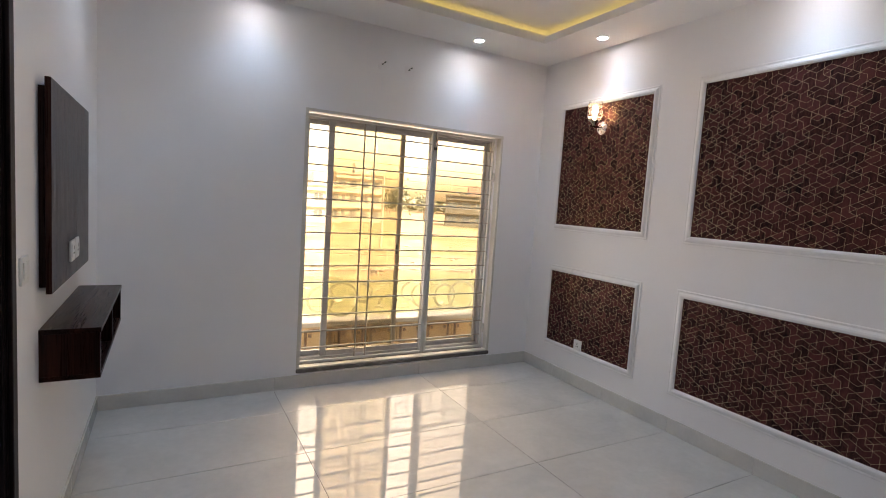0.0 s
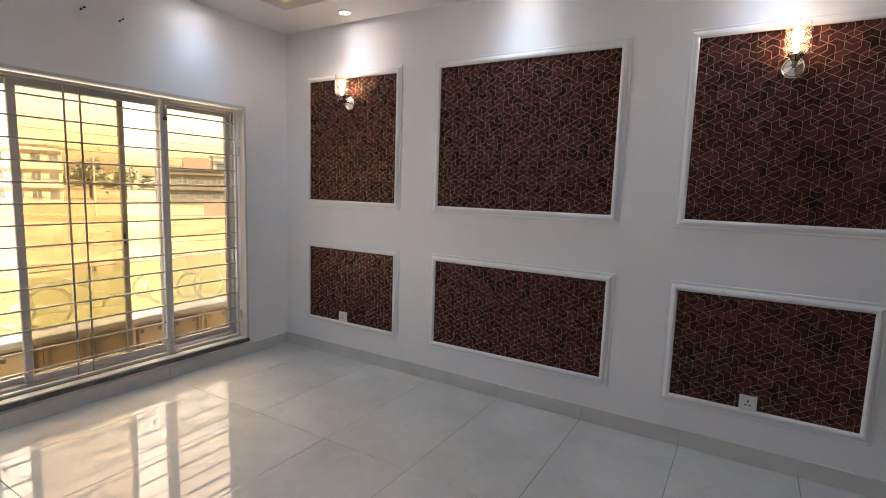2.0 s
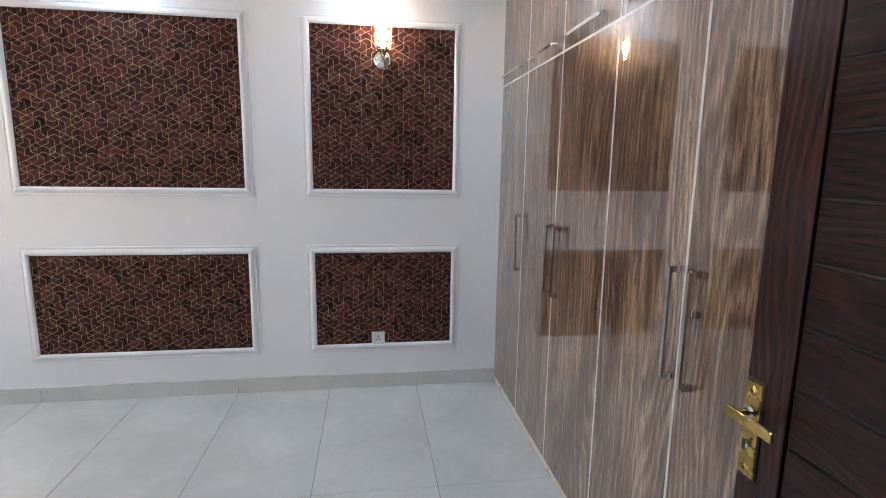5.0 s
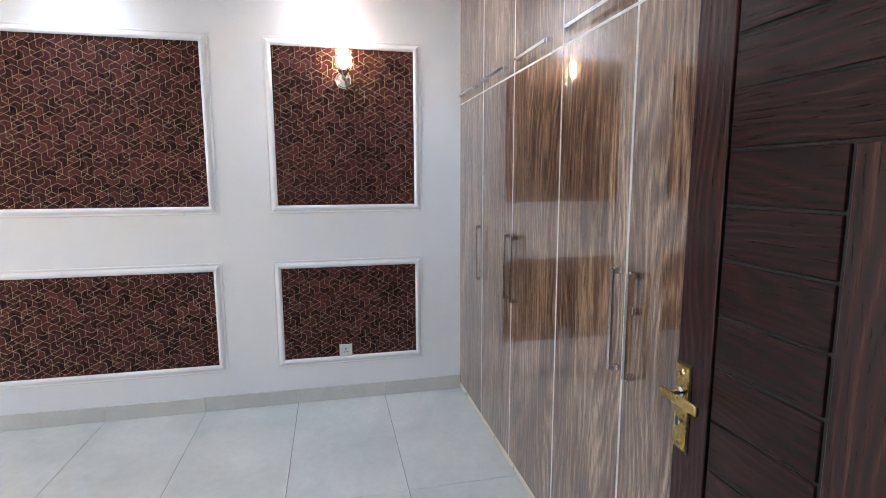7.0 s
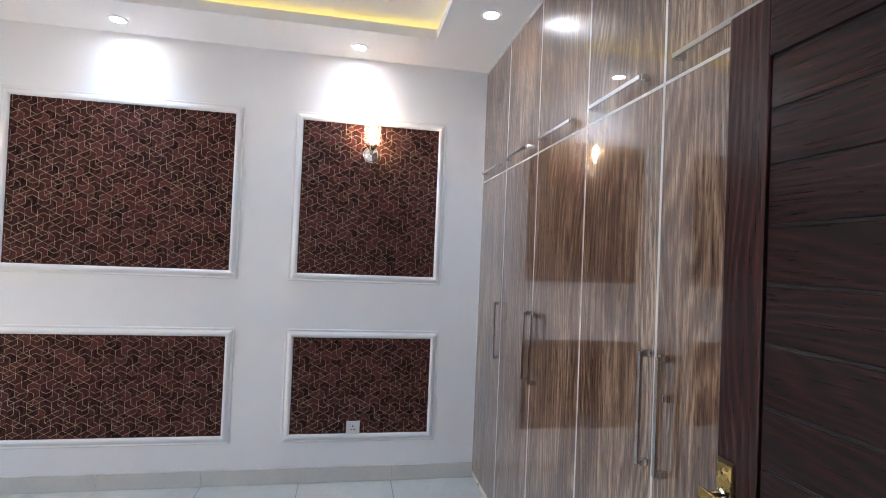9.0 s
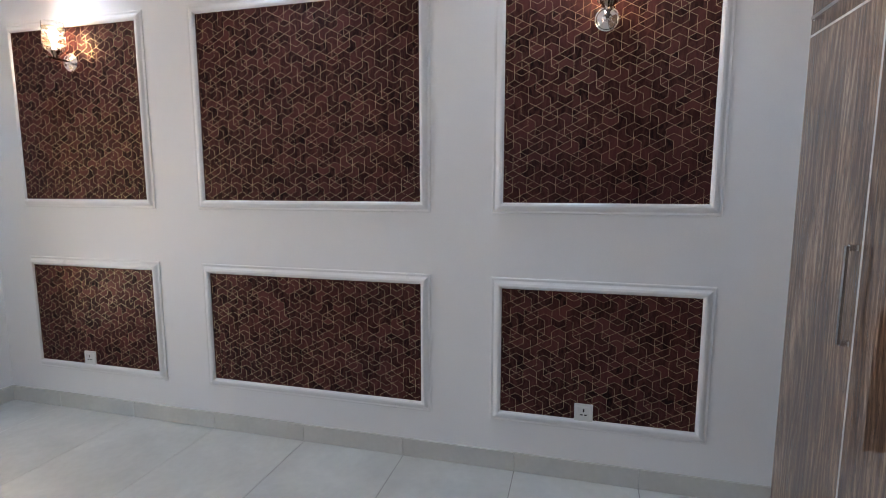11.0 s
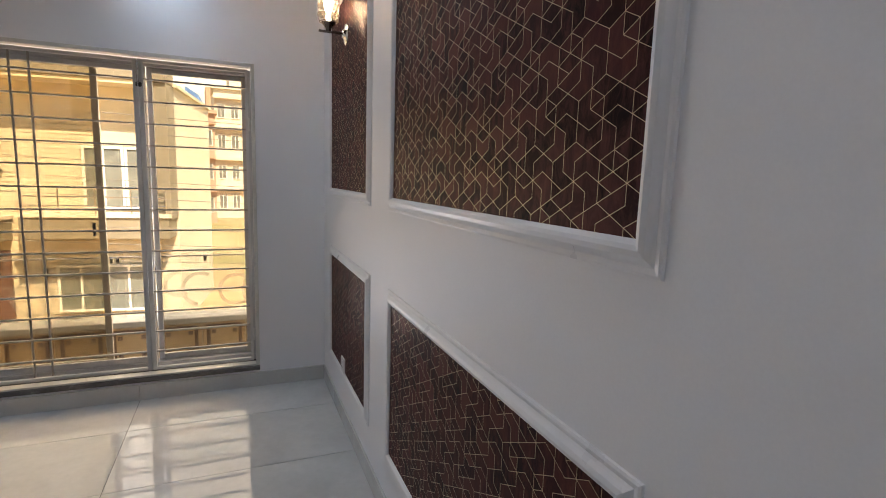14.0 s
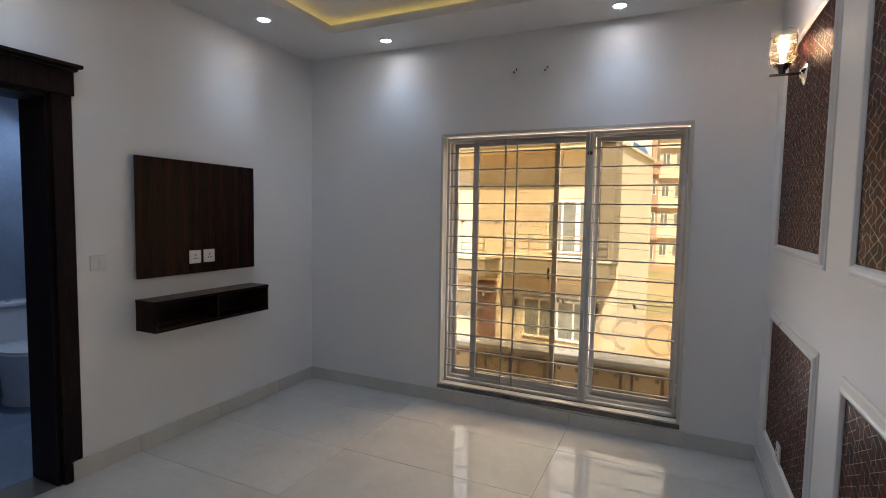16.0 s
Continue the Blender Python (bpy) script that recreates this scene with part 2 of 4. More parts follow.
GROOVE = surface("door_groove", (0.004, 0.003, 0.003), (0.008, 0.006, 0.006), (0.5, 0.7), 9.0, 90.0, 0.0)
WENGE_V = veined("wenge_laminate", [(0.2, (0.0067, 0.0022, 0.0014)), (0.5, (0.0174, 0.0046, 0.0027)), (0.8, (0.0415, 0.0126, 0.0076))],
                 2, 1, 3.0, 10.0, (0.24, 0.34), specular=0.13, relief=0.0, fine=150.0, dark=(0.008, 0.004, 0.003), pores=0.5, streaks=0.5)
WENGE_H = veined("wenge_laminate_across", [(0.2, (0.0067, 0.0022, 0.0014)), (0.5, (0.0174, 0.0046, 0.0027)), (0.8, (0.0415, 0.0126, 0.0076))],
                 1, 0, 3.0, 10.0, (0.24, 0.34), specular=0.13, relief=0.0, fine=150.0, dark=(0.008, 0.004, 0.003), pores=0.5, streaks=0.5)
BRASS = surface("antique_brass", (0.42, 0.28, 0.09), (0.62, 0.44, 0.17), (0.18, 0.35), 25.0, 150.0, 0.05, metal=1.0, grain=0.35)
DARK_BRASS = surface("darkened_brass", (0.06, 0.045, 0.025), (0.12, 0.085, 0.04), (0.35, 0.5), 25.0, 120.0, 0.05, metal=0.7)
PLASTIC = surface("white_plastic", (0.74, 0.74, 0.73), (0.79, 0.79, 0.78), (0.25, 0.35), 9.0, 200.0, 0.0, grain=0.04)
BLACK = surface("black_slot", (0.012, 0.012, 0.012), (0.02, 0.02, 0.02), (0.5, 0.7), 9.0, 90.0, 0.0)
ALUMINIUM = surface("grey_aluminium", (0.46, 0.455, 0.45), (0.54, 0.535, 0.53), (0.35, 0.5), 6.0, 120.0, 0.03, metal=0.2)
# Copy of the aluminium whose colour makes up for shade on backlit stiles.
BACKLIT_ALU = surface("backlit_aluminium", (0.56, 0.52, 0.46), (0.64, 0.60, 0.53), (0.35, 0.5), 6.0, 120.0, 0.03, metal=0.0)
GRILLE_PAINT = surface("grille_paint", (0.60, 0.59, 0.57), (0.68, 0.67, 0.65), (0.4, 0.55), 7.0, 140.0, 0.05)
BAR_PAINT = surface("bar_paint", (0.34, 0.31, 0.27), (0.42, 0.39, 0.34), (0.4, 0.55), 7.0, 140.0, 0.05)
GOLD_GLASS = pane("golden_tinted_glass", (0.755, 0.705, 0.605), 0.1)
DEEP_GLASS = pane("deep_golden_glass", (0.625, 0.577, 0.48), 0.1)
PALE_GLASS = pane("lightly_tinted_glass", (0.80, 0.755, 0.655), 0.1)
CLEAR_GLASS = pane("clear_glass", (0.96, 0.97, 0.96), 0.0)
FROST = frosted("frosted_pattern", 0.42)
SHADE_GLASS, _nt, _b, _ = nodes_of("lamp_shade_glass")
_b.inputs["Base Color"].default_value, _b.inputs["Roughness"].default_value = (0.97, 0.95, 0.91, 1), 0.08
_b.inputs["Transmission Weight"].default_value, _b.inputs["IOR"].default_value = 0.95, 1.15
SHADE_BAND = pane("amber_glass_band", (0.88, 0.80, 0.70), 0.1, 0.3)
LED = glowing("led_lens", (0.93, 0.97, 1.0), 5.0)
BULB = glowing("warm_bulb", (1.0, 0.76, 0.52), 5.0)
STRIP = glowing("yellow_led_strip", (1.0, 0.76, 0.22), COVE_GLOW)
# The tile colour takes in the blue of the bathroom's cool, dim light.
BATH_TILE = surface("blue_lit_tile", (0.20, 0.25, 0.34), (0.27, 0.33, 0.43), (0.12, 0.2), 3.0, 40.0, 0.0, shuffle=True)
CERAMIC = surface("white_ceramic", (0.70, 0.72, 0.75), (0.76, 0.78, 0.80), (0.06, 0.12), 5.0, 90.0, 0.0, grain=0.03)


def wallpaper_material():
    """Dark red-brown veneer pieces, each of its own tone, with a silky sheen."""
    m, nt, b, _ = nodes_of("geometric_wallpaper")
    geo = nt.nodes.new("ShaderNodeNewGeometry")
    v = coords(nt)
    big, mid, fine = noisy(nt, v, 2.6, 3.0), noisy(nt, coords(nt, (1, 1, 0.35)), 38.0, 6.0, 0.75, 0.8), noisy(nt, v, 120.0, 3.0)
    piece = ramp(nt, geo.outputs["Random Per Island"], [(0.0, (0.012, 0.006, 0.006)), (0.4, (0.040, 0.014, 0.013)), (0.75, (0.085, 0.027, 0.025)), (1.0, (0.130, 0.047, 0.042))])
    col = mix(nt, piece, (0.022, 0.010, 0.012), spread(nt, big, 0.0, 0.5))
    col = mix(nt, col, (0.15, 0.056, 0.046), spread(nt, mid, -0.35, 0.75))
    nt.links.new(col, b.inputs["Base Color"])
    nt.links.new(spread(nt, mid, 0.38, 0.55), b.inputs["Roughness"])
    b.inputs["Specular IOR Level"].default_value = 0.05
    bump(nt, b, fine, 0.15, 0.001)
    return m


WALLPAPER = wallpaper_material()
GOLD_LINE = surface("gold_line", (0.62, 0.46, 0.29), (0.74, 0.58, 0.38), (0.28, 0.38), 3.0, 90.0, 0.0, metal=0.7, grain=0.15)


# ---------------------------------------------------------------- building helpers
origin = {}


def thing(name, at, label="", category="", group="", kind=""):
    ob = new(name)
    ob.location = at
    ob.empty_display_size = 0.1
    origin[ob.name] = Vector(at)
    return tagged(ob, label, category, group, kind)


def part(name, bm, material, parent=None, label="", smooth=False):
    """Links a bmesh, in world coordinates, as one mesh object under a thing or a part."""
    me = bpy.data.meshes.new(name)
    o = origin[parent.name] if parent else Vector((0, 0, 0))
    bmesh.ops.translate(bm, verts=bm.verts, vec=-o)
    bm.normal_update()
    bm.to_mesh(me)
    bm.free()
    me.materials.append(material)
    if smooth:
        for p in me.polygons:
            p.use_smooth = True
        me.set_sharp_from_angle(angle=radians(35))
    ob = new(name, me)
    ob.parent = parent
    origin[ob.name] = o
    return tagged(ob, label)


def structure(name, bm, material, label, category):
    return tagged(part(name, bm, material), label, category, "", "structure")


def box(bm, x0, x1, y0, y1, z0, z1, bevel=0.0, segs=1):
    vs = bmesh.ops.create_cube(bm, size=1.0)["verts"]
    for v in vs:
        v.co = Vector((x0 + (v.co.x + 0.5) * (x1 - x0), y0 + (v.co.y + 0.5) * (y1 - y0), z0 + (v.co.z + 0.5) * (z1 - z0)))
    if bevel:
        es = list({e for v in vs for e in v.link_edges})
        bmesh.ops.bevel(bm, geom=es, offset=bevel, segments=segs, affect="EDGES", profile=0.5)
    return bm


def boxed(*a, **k):
    return box(bmesh.new(), *a, **k)


def rod(bm, a, b, r, n=12, r2=None):
    a, b = Vector(a), Vector(b)
    m = Matrix.Translation((a + b) / 2) @ (b - a).to_track_quat("Z", "Y").to_matrix().to_4x4()
    bmesh.ops.create_cone(bm, cap_ends=True, segments=n, radius1=r, radius2=r if r2 is None else r2, depth=(b - a).length, matrix=m)
    return bm


def lathe(bm, at, axis, profile, n=28):
    """Turns a profile of (radius, height) about an axis through a point."""
    q = Vector(axis).to_track_quat("Z", "Y")
    rings = []
    for r, h in profile:
        rings.append([bm.verts.new(Vector(at) + q @ Vector((r * math.cos(2 * math.pi * k / n), r * math.sin(2 * math.pi * k / n), h))) for k in range(n)])
    for a, b in zip(rings, rings[1:]):
        for k in range(n):
            bm.faces.new((a[k], a[(k + 1) % n], b[(k + 1) % n], b[k]))
    for ring, flip in ((rings[0], True), (rings[-1], False)):
        if max(p[0] for p in profile) > 0 and len(ring) > 2:
            bm.faces.new(list(reversed(ring)) if flip else ring)
    return bm


def strip_box(bm, p, q, width, depth, up=(0, 0, 1)):
    """A bar of rectangular section from p to q."""
    p, q = Vector(p), Vector(q)
    d = (q - p).normalized()
    s = d.cross(Vector(up)).normalized()
    u = s.cross(d)
    vs = [bm.verts.new(e + s * (i * width / 2) + u * (j * depth / 2)) for e in (p, q) for i, j in ((-1, -1), (1, -1), (1, 1), (-1, 1))]
    for f in ((3, 2, 1, 0), (4, 5, 6, 7), (0, 1, 5, 4), (1, 2, 6, 5), (2, 3, 7, 6), (3, 0, 4, 7)):
        bm.faces.new([vs[i] for i in f])
    return bm


# ---------------------------------------------------------------- walls, ceiling
ENTRY = (-0.755, 0.265, 2.09)      # y from, y to, height
BATH = (0.80, 1.700, 2.10)
WIN = (1.686, 3.450, 0.146, 2.118)  # x from, x to, z from, z to
WALL_T = 0.23
TOP = 3.10

bm = bmesh.new()
box(bm, WEST - WALL_T, WIN[0], NORTH, NORTH + WALL_T, -0.1, TOP)
box(bm, WIN[1], EAST + WALL_T, NORTH, NORTH + WALL_T, -0.1, TOP)
box(bm, WIN[0], WIN[1], NORTH, NORTH + WALL_T, WIN[3], TOP)
box(bm, WIN[0], WIN[1], NORTH, NORTH + WALL_T, -0.1, WIN[2] - 0.03)
structure("wall_north", bm, WHITE_PAINT, "white painted plaster wall with a tall window opening", "wall")
structure("wall_east", boxed(EAST, EAST + WALL_T, -1.6, NORTH, -0.1, TOP), WHITE_PAINT, "white painted wall set with dark panels", "wall")
bm = bmesh.new()
x0, x1 = WEST - WALL_T, WEST
box(bm, x0, x1, -1.6, ENTRY[0], -0.1, TOP)
box(bm, x0, x1, ENTRY[0], ENTRY[1], ENTRY[2], TOP)
box(bm, x0, x1, ENTRY[1], BATH[0], -0.1, TOP)
box(bm, x0, x1, BATH[0], BATH[1], BATH[2], TOP)
box(bm, x0, x1, BATH[1], NORTH, -0.1, TOP)
structure("wall_west", bm, WHITE_PAINT, "white painted wall with two doorways and a media board", "wall")
bm = bmesh.new()
box(bm, WEST, 1.300, -1.6, -0.85, -0.1, TOP)
box(bm, 1.300, EAST, -1.6, -1.45, -0.1, TOP)
structure("wall_south", bm, WHITE_PAINT, "white painted wall round the wardrobe alcove", "wall")

bm = bmesh.new()
cx0, cx1, cy0, cy1 = COVE
LIP, DEEP, BACK = CEIL + 0.055, CEIL + 0.112, 0.11
box(bm, WEST, cx0, -0.85, NORTH, CEIL, LIP)
box(bm, cx1, EAST, -0.85, NORTH, CEIL, LIP)
box(bm, cx0, cx1, -0.85, cy0, CEIL, LIP)
box(bm, cx0, cx1, cy1, NORTH, CEIL, LIP)
box(bm, cx0 - BACK - 0.03, cx0 - BACK, cy0 - BACK, cy1 + BACK, LIP, DEEP)
box(bm, cx1 + BACK, cx1 + BACK + 0.03, cy0 - BACK, cy1 + BACK, LIP, DEEP)
box(bm, cx0 - BACK - 0.03, cx1 + BACK + 0.03, cy0 - BACK - 0.03, cy0 - BACK, LIP, DEEP)
box(bm, cx0 - BACK - 0.03, cx1 + BACK + 0.03, cy1 + BACK, cy1 + BACK + 0.03, LIP, DEEP)
box(bm, WEST, EAST, -1.45, NORTH, DEEP, DEEP + 0.05)
structure("ceiling", bm, CEIL_PAINT, "white dropped ceiling with a recessed tray", "ceiling")

tray = thing("cove_light", (cx0, cy0, LIP), "yellow glowing light strip hidden in the ceiling tray", "cove light")
for p, q in (((cx0 - 0.095, cy0 - 0.095), (cx1 + 0.095, cy0 - 0.095)), ((cx0 - 0.095, cy1 + 0.095), (cx1 + 0.095, cy1 + 0.095)),
             ((cx0 - 0.095, cy0 - 0.03), (cx0 - 0.095, cy1 + 0.03)), ((cx1 + 0.095, cy0 - 0.03), (cx1 + 0.095, cy1 + 0.03))):
    part("light_strip", strip_box(bmesh.new(), (*p, LIP + 0.006), (*q, LIP + 0.006), 0.014, 0.010), STRIP, tray)

# ---------------------------------------------------------------- downlights
first = thing("downlight", (*DOWNLIGHTS[0], CEIL), "round white recessed downlight, switched on", "downlight", "ceiling downlights")
at = Vector((*DOWNLIGHTS[0], CEIL))
part("trim_ring", lathe(bmesh.new(), at, (0, 0, -1), [(0.036, -0.02), (0.036, 0.004), (0.042, 0.008), (0.052, 0.006), (0.055, 0.0)]), PLASTIC, first, smooth=True)
part("lens", lathe(bmesh.new(), at, (0, 0, -1), [(0.0355, 0.001), (0.0355, 0.003), (0.02, 0.0045)]), LED, first)
for x, y in DOWNLIGHTS[1:]:
    copy_thing(first, pose(x, y, CEIL))
spot = bpy.data.lights.new("downlight_beam", "SPOT")
spot.energy, spot.spot_size, spot.spot_blend, spot.shadow_soft_size, spot.color = DOWN_POWER, radians(116), 1.0, 0.06, (0.48, 0.74, 1.0)
for x, y in DOWNLIGHTS:
    lamp = new("downlight_beam", spot)
    lamp.location = (x, y, CEIL - 0.02)

# ---------------------------------------------------------------- floor and skirting
structure("floor", boxed(WEST - WALL_T, EAST, -1.45, NORTH, -0.10, -0.0025), GROUT, "glossy pale grey porcelain tile floor", "floor")
floor = bpy.data.objects["floor"]


def tile_mesh(name, sx, sy, thick, ch=0.0012):
    """One tile with a fine chamfer, its top at z = 0 and its centre at the origin."""
    bm = bmesh.new()
    hx, hy = sx / 2, sy / 2
    lo = [bm.verts.new((x, y, -thick)) for x, y in ((-hx, -hy), (hx, -hy), (hx, hy), (-hx, hy))]
    mid = [bm.verts.new((x, y, -ch)) for x, y in ((-hx, -hy), (hx, -hy), (hx, hy), (-hx, hy))]
    hi = [bm.verts.new((x, y, 0)) for x, y in ((-hx + ch, -hy + ch), (hx - ch, -hy + ch), (hx - ch, hy - ch), (-hx + ch, hy - ch))]
    for a, b in ((lo, mid), (mid, hi)):
        for k in range(4):
            bm.faces.new((a[k], a[(k + 1) % 4], b[(k + 1) % 4], b[k]))
    bm.faces.new(hi)
    me = bpy.data.meshes.new(name)
    bm.to_mesh(me)
    bm.free()
    return me


def lay(name, parent, material, x0, x1, y0, y1, z, cache={}):
    key = (name, round(x1 - x0, 3), round(y1 - y0, 3), material.name)
    if key not in cache:
        cache[key] = tile_mesh(name, x1 - x0, y1 - y0, 0.008)
        cache[key].materials.append(material)
    ob = new(name, cache[key])
    ob.parent = parent
    ob.location = ((x0 + x1) / 2, (y0 + y1) / 2, z)
    return ob


JOINTS_X = [WEST - WALL_T, 1.526, 2.735, EAST - 0.001]
JOINTS_Y = [-0.845] + [-0.262 + 0.597 * k for k in range(7)] + [NORTH - 0.001]
GAP = 0.0014

# Skirting of the same porcelain, 10 cm high and 11 mm proud.
SK, SH = 0.011, 0.100


def skirting(name, runs):
    """Runs of (axis, fixed face, side, from, to); one piece a tile length."""
    base = thing(name, (0, 0, 0), "grey porcelain skirting along the wall foot", "skirting", "", "structure")
    for axis, face, side, a, b, cuts in runs:
        ends = [a] + [c for c in cuts if a + 0.03 < c < b - 0.03] + [b]
        for p, q in zip(ends, ends[1:]):
            lo, hi = sorted((face, face + side * SK))
            args = (p + 0.001, q - 0.001, lo, hi) if axis == 0 else (lo, hi, p + 0.001, q - 0.001)
            part("skirting_tile", boxed(*args, 0.0005, SH, bevel=0.0015), SKIRT, base)
    return base


skirting("baseboard", [
    (1, EAST, -1, WARD, NORTH - SK, JOINTS_Y),
    (0, NORTH, -1, WEST, EAST, JOINTS_X),
    (1, WEST, 1, 1.742, NORTH - SK, JOINTS_Y),
    (1, WEST, 1, 0.37, 0.69, JOINTS_Y),
])

# ---------------------------------------------------------------- window
wx0, wx1, wz0, wz1 = WIN
sill = structure("window_sill", boxed(wx0, wx1, NORTH - 0.016, NORTH + WALL_T, wz0 - 0.03, wz0, bevel=0.004), MARBLE, "grey marble slab under the window", "sill")
win = thing("window_1", (wx0, NORTH, wz0), "tall sliding aluminium window with golden tinted glass", "window", "", "structure")


def frame_bars(name, parent, material, x0, x1, z0, z1, y0, y1, wl, wr, wb, wt, bevel=0.002):
    part(name, boxed(x0, x0 + wl, y0, y1, z0, z1, bevel=bevel), material, parent)
    part(name, boxed(x1 - wr, x1, y0, y1, z0, z1, bevel=bevel), material, parent)
    part(name, boxed(x0 + wl, x1 - wr, y0, y1, z0, z0 + wb, bevel=bevel), material, parent)
    part(name, boxed(x0 + wl, x1 - wr, y0, y1, z1 - wt, z1, bevel=bevel), material, parent)


# Painted lining of the opening, a finger proud of the plaster.
frame_bars("window_lining", win, LINING, wx0, wx1, wz0, wz1, NORTH - 0.006, NORTH + 0.06, 0.022, 0.022, 0.012, 0.022)
# Aluminium frame and three sashes that slide past one another.
frame_bars("window_frame", win, ALUMINIUM, wx0 + 0.02, wx1 - 0.02, wz0, wz1 - 0.02, 3.872, 3.95, 0.028, 0.028, 0.045, 0.036)


def sash(x0, x1, y, wl, wr, mat_l, mat_r, glass=GOLD_GLASS):
    s = part("sash", boxed(x0, x0 + wl, y - 0.014, y + 0.014, wz0 + 0.045, wz1 - 0.056, bevel=0.002), mat_l, win)
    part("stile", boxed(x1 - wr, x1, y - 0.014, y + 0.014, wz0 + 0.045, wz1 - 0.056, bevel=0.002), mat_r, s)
    part("rail", boxed(x0 + wl, x1 - wr, y - 0.012, y + 0.012, wz0 + 0.045, wz0 + 0.085, bevel=0.002), mat_l, s)
    part("rail", boxed(x0 + wl, x1 - wr, y - 0.012, y + 0.012, wz1 - 0.086, wz1 - 0.056, bevel=0.002), mat_l, s)
    g = part("pane", boxed(x0 + wl, x1 - wr, y - 0.003, y + 0.003, wz0 + 0.085, wz1 - 0.086), glass, s)
    g.visible_shadow = False
    return s


sash(wx0 + 0.049, 2.572, 3.930, 0.026, 0.036, ALUMINIUM, BACKLIT_ALU, PALE_GLASS)
sash(1.905, 2.83, 3.893, 0.045, 0.045, ALUMINIUM, BACKLIT_ALU)
sash(2.832, wx1 - 0.049, 3.930, 0.03, 0.026, ALUMINIUM, BACKLIT_ALU, DEEP_GLASS)
part("sash_lock", boxed(2.515, 2.53, 3.862, 3.876, 1.03, 1.11, bevel=0.003), BLACK, win, "small black sash latch")

# Steel safety grille in two hinged leaves in front of the sashes.
grille = thing("window_grille", (wx0, 3.83, wz0), "pale painted steel safety grille of horizontal bars", "window grille")
GY0, GY1 = 3.815, 3.838
frame_bars("grille_frame", grille, GRILLE_PAINT, 1.710, 2.800, wz0 + 0.014, wz1 - 0.024, GY0, GY1, 0.020, 0.026, 0.020, 0.020)
frame_bars("grille_frame", grille, GRILLE_PAINT, 2.803, 3.414, wz0 + 0.014, wz1 - 0.024, GY0, GY1, 0.026, 0.018, 0.020, 0.020)
for k in range(14):
    z = 0.284 + 0.1303 * k
    part("bar", boxed(1.722, 2.782, 3.817, 3.835, z - 0.0048, z + 0.0048, bevel=0.002), BAR_PAINT, grille)
    part("bar", boxed(2.822, 3.402, 3.817, 3.835, z - 0.0048, z + 0.0048, bevel=0.002), BAR_PAINT, grille)
for x in (2.180, 2.270):
    part("upright_bar", rod(bmesh.new(), (x, 3.838, wz0 + 0.02), (x, 3.838, wz1 - 0.03), 0.0065, 8), BAR_PAINT, grille, smooth=True)
for z in (0.35, 1.75):
    part("hinge", rod(bmesh.new(), (3.418, 3.806, z - 0.04), (3.418, 3.806, z + 0.04), 0.009, 10), GRILLE_PAINT, grille, smooth=True)
part("bolt", rod(bmesh.new(), (2.803, 3.806, 1.93), (2.803, 3.806, 2.08), 0.007, 10), STEEL, grille, "steel sliding bolt", smooth=True)
part("padlock_eye", boxed(2.79, 2.822, 3.80, 3.812, 1.93, 1.955, bevel=0.004), BLACK, grille)

# Round blank covers with wire ends, above the window.
for x, z in ((2.262, 2.523), (2.488, 2.517)):
    c = thing("wire_cover", (x, NORTH, z), "round white wire outlet cover with dark wire ends", "outlet cover", "wire covers")
    part("plate", lathe(bmesh.new(), (x, NORTH, z), (0, -1, 0), [(0.040, 0.0), (0.040, 0.003), (0.034, 0.006)]), WHITE_PAINT, c, smooth=True)
    for dx, dz in ((0.015, 0.022), (-0.004, 0.005)):
        part("wire_end", rod(bmesh.new(), (x + dx, NORTH - 0.004, z + dz), (x + dx + 0.004, NORTH - 0.018, z + dz + 0.004), 0.005, 8), BLACK, c)

# ---------------------------------------------------------------- wall panels
PANEL_Y = [(2.452, 3.462), (0.773, 2.156), (-0.547, 0.463)]
PANEL_Z = [(1.312, 2.424), (0.262, 1.000)]
MOULD = [(0.000, 0.0), (0.001, 0.005), (0.006, 0.007), (0.011, 0.006), (0.015, 0.005), (0.020, 0.008), (0.028, 0.014), (0.038, 0.017), (0.046, 0.015), (0.051, 0.010), (0.054, 0.007), (0.054, 0.0)]


def mitred(p, q, inward_p, inward_q, width):
    """One mitred length of moulding on the east wall between outer corners p and q (y, z)."""
    bm = bmesh.new()
    rows = []
    for (y, z), (iy, iz) in ((p, inward_p), (q, inward_q)):
        rows.append([bm.verts.new((EAST - h, y + iy * w * width[0] / 0.054, z + iz * w * width[1] / 0.054)) for w, h in MOULD])
    for k in range(len(MOULD) - 1):
        bm.faces.new((rows[0][k], rows[0][k + 1], rows[1][k + 1], rows[1][k]))
    bm.faces.new(rows[0])
    bm.faces.new(list(reversed(rows[1])))
    bmesh.ops.recalc_face_normals(bm, faces=bm.faces)
    return bm


STAR_EDGES = [(0, 0, 0, 2), (0, 0, 1, 1), (0, 0, 1, -1), (0, 0, 0, -2), (0, 0, -1, -1), (0, 0, -1, 1), (1, 1, 2, 0), (1, -1, 1, -3), (1, -3, 1, -5),
              (0, -2, -1, -3), (-1, -3, -2, -4), (0, -4, 0, -6), (0, -6, 0, -8), (0, -6, 1, -7), (0, -4, 1, -3), (1, -3, 2, -2), (0, -4, -1, -3), (0, -8, 1, -9), (0, -8, -1, -9)]
LOOSE_EDGES = [[(0, -6, 1, -5), (0, -4, 1, -5)], [(0, -8, 1, -7)], [(-1, 1, 0, 2), (0, 2, -1, 3)]]
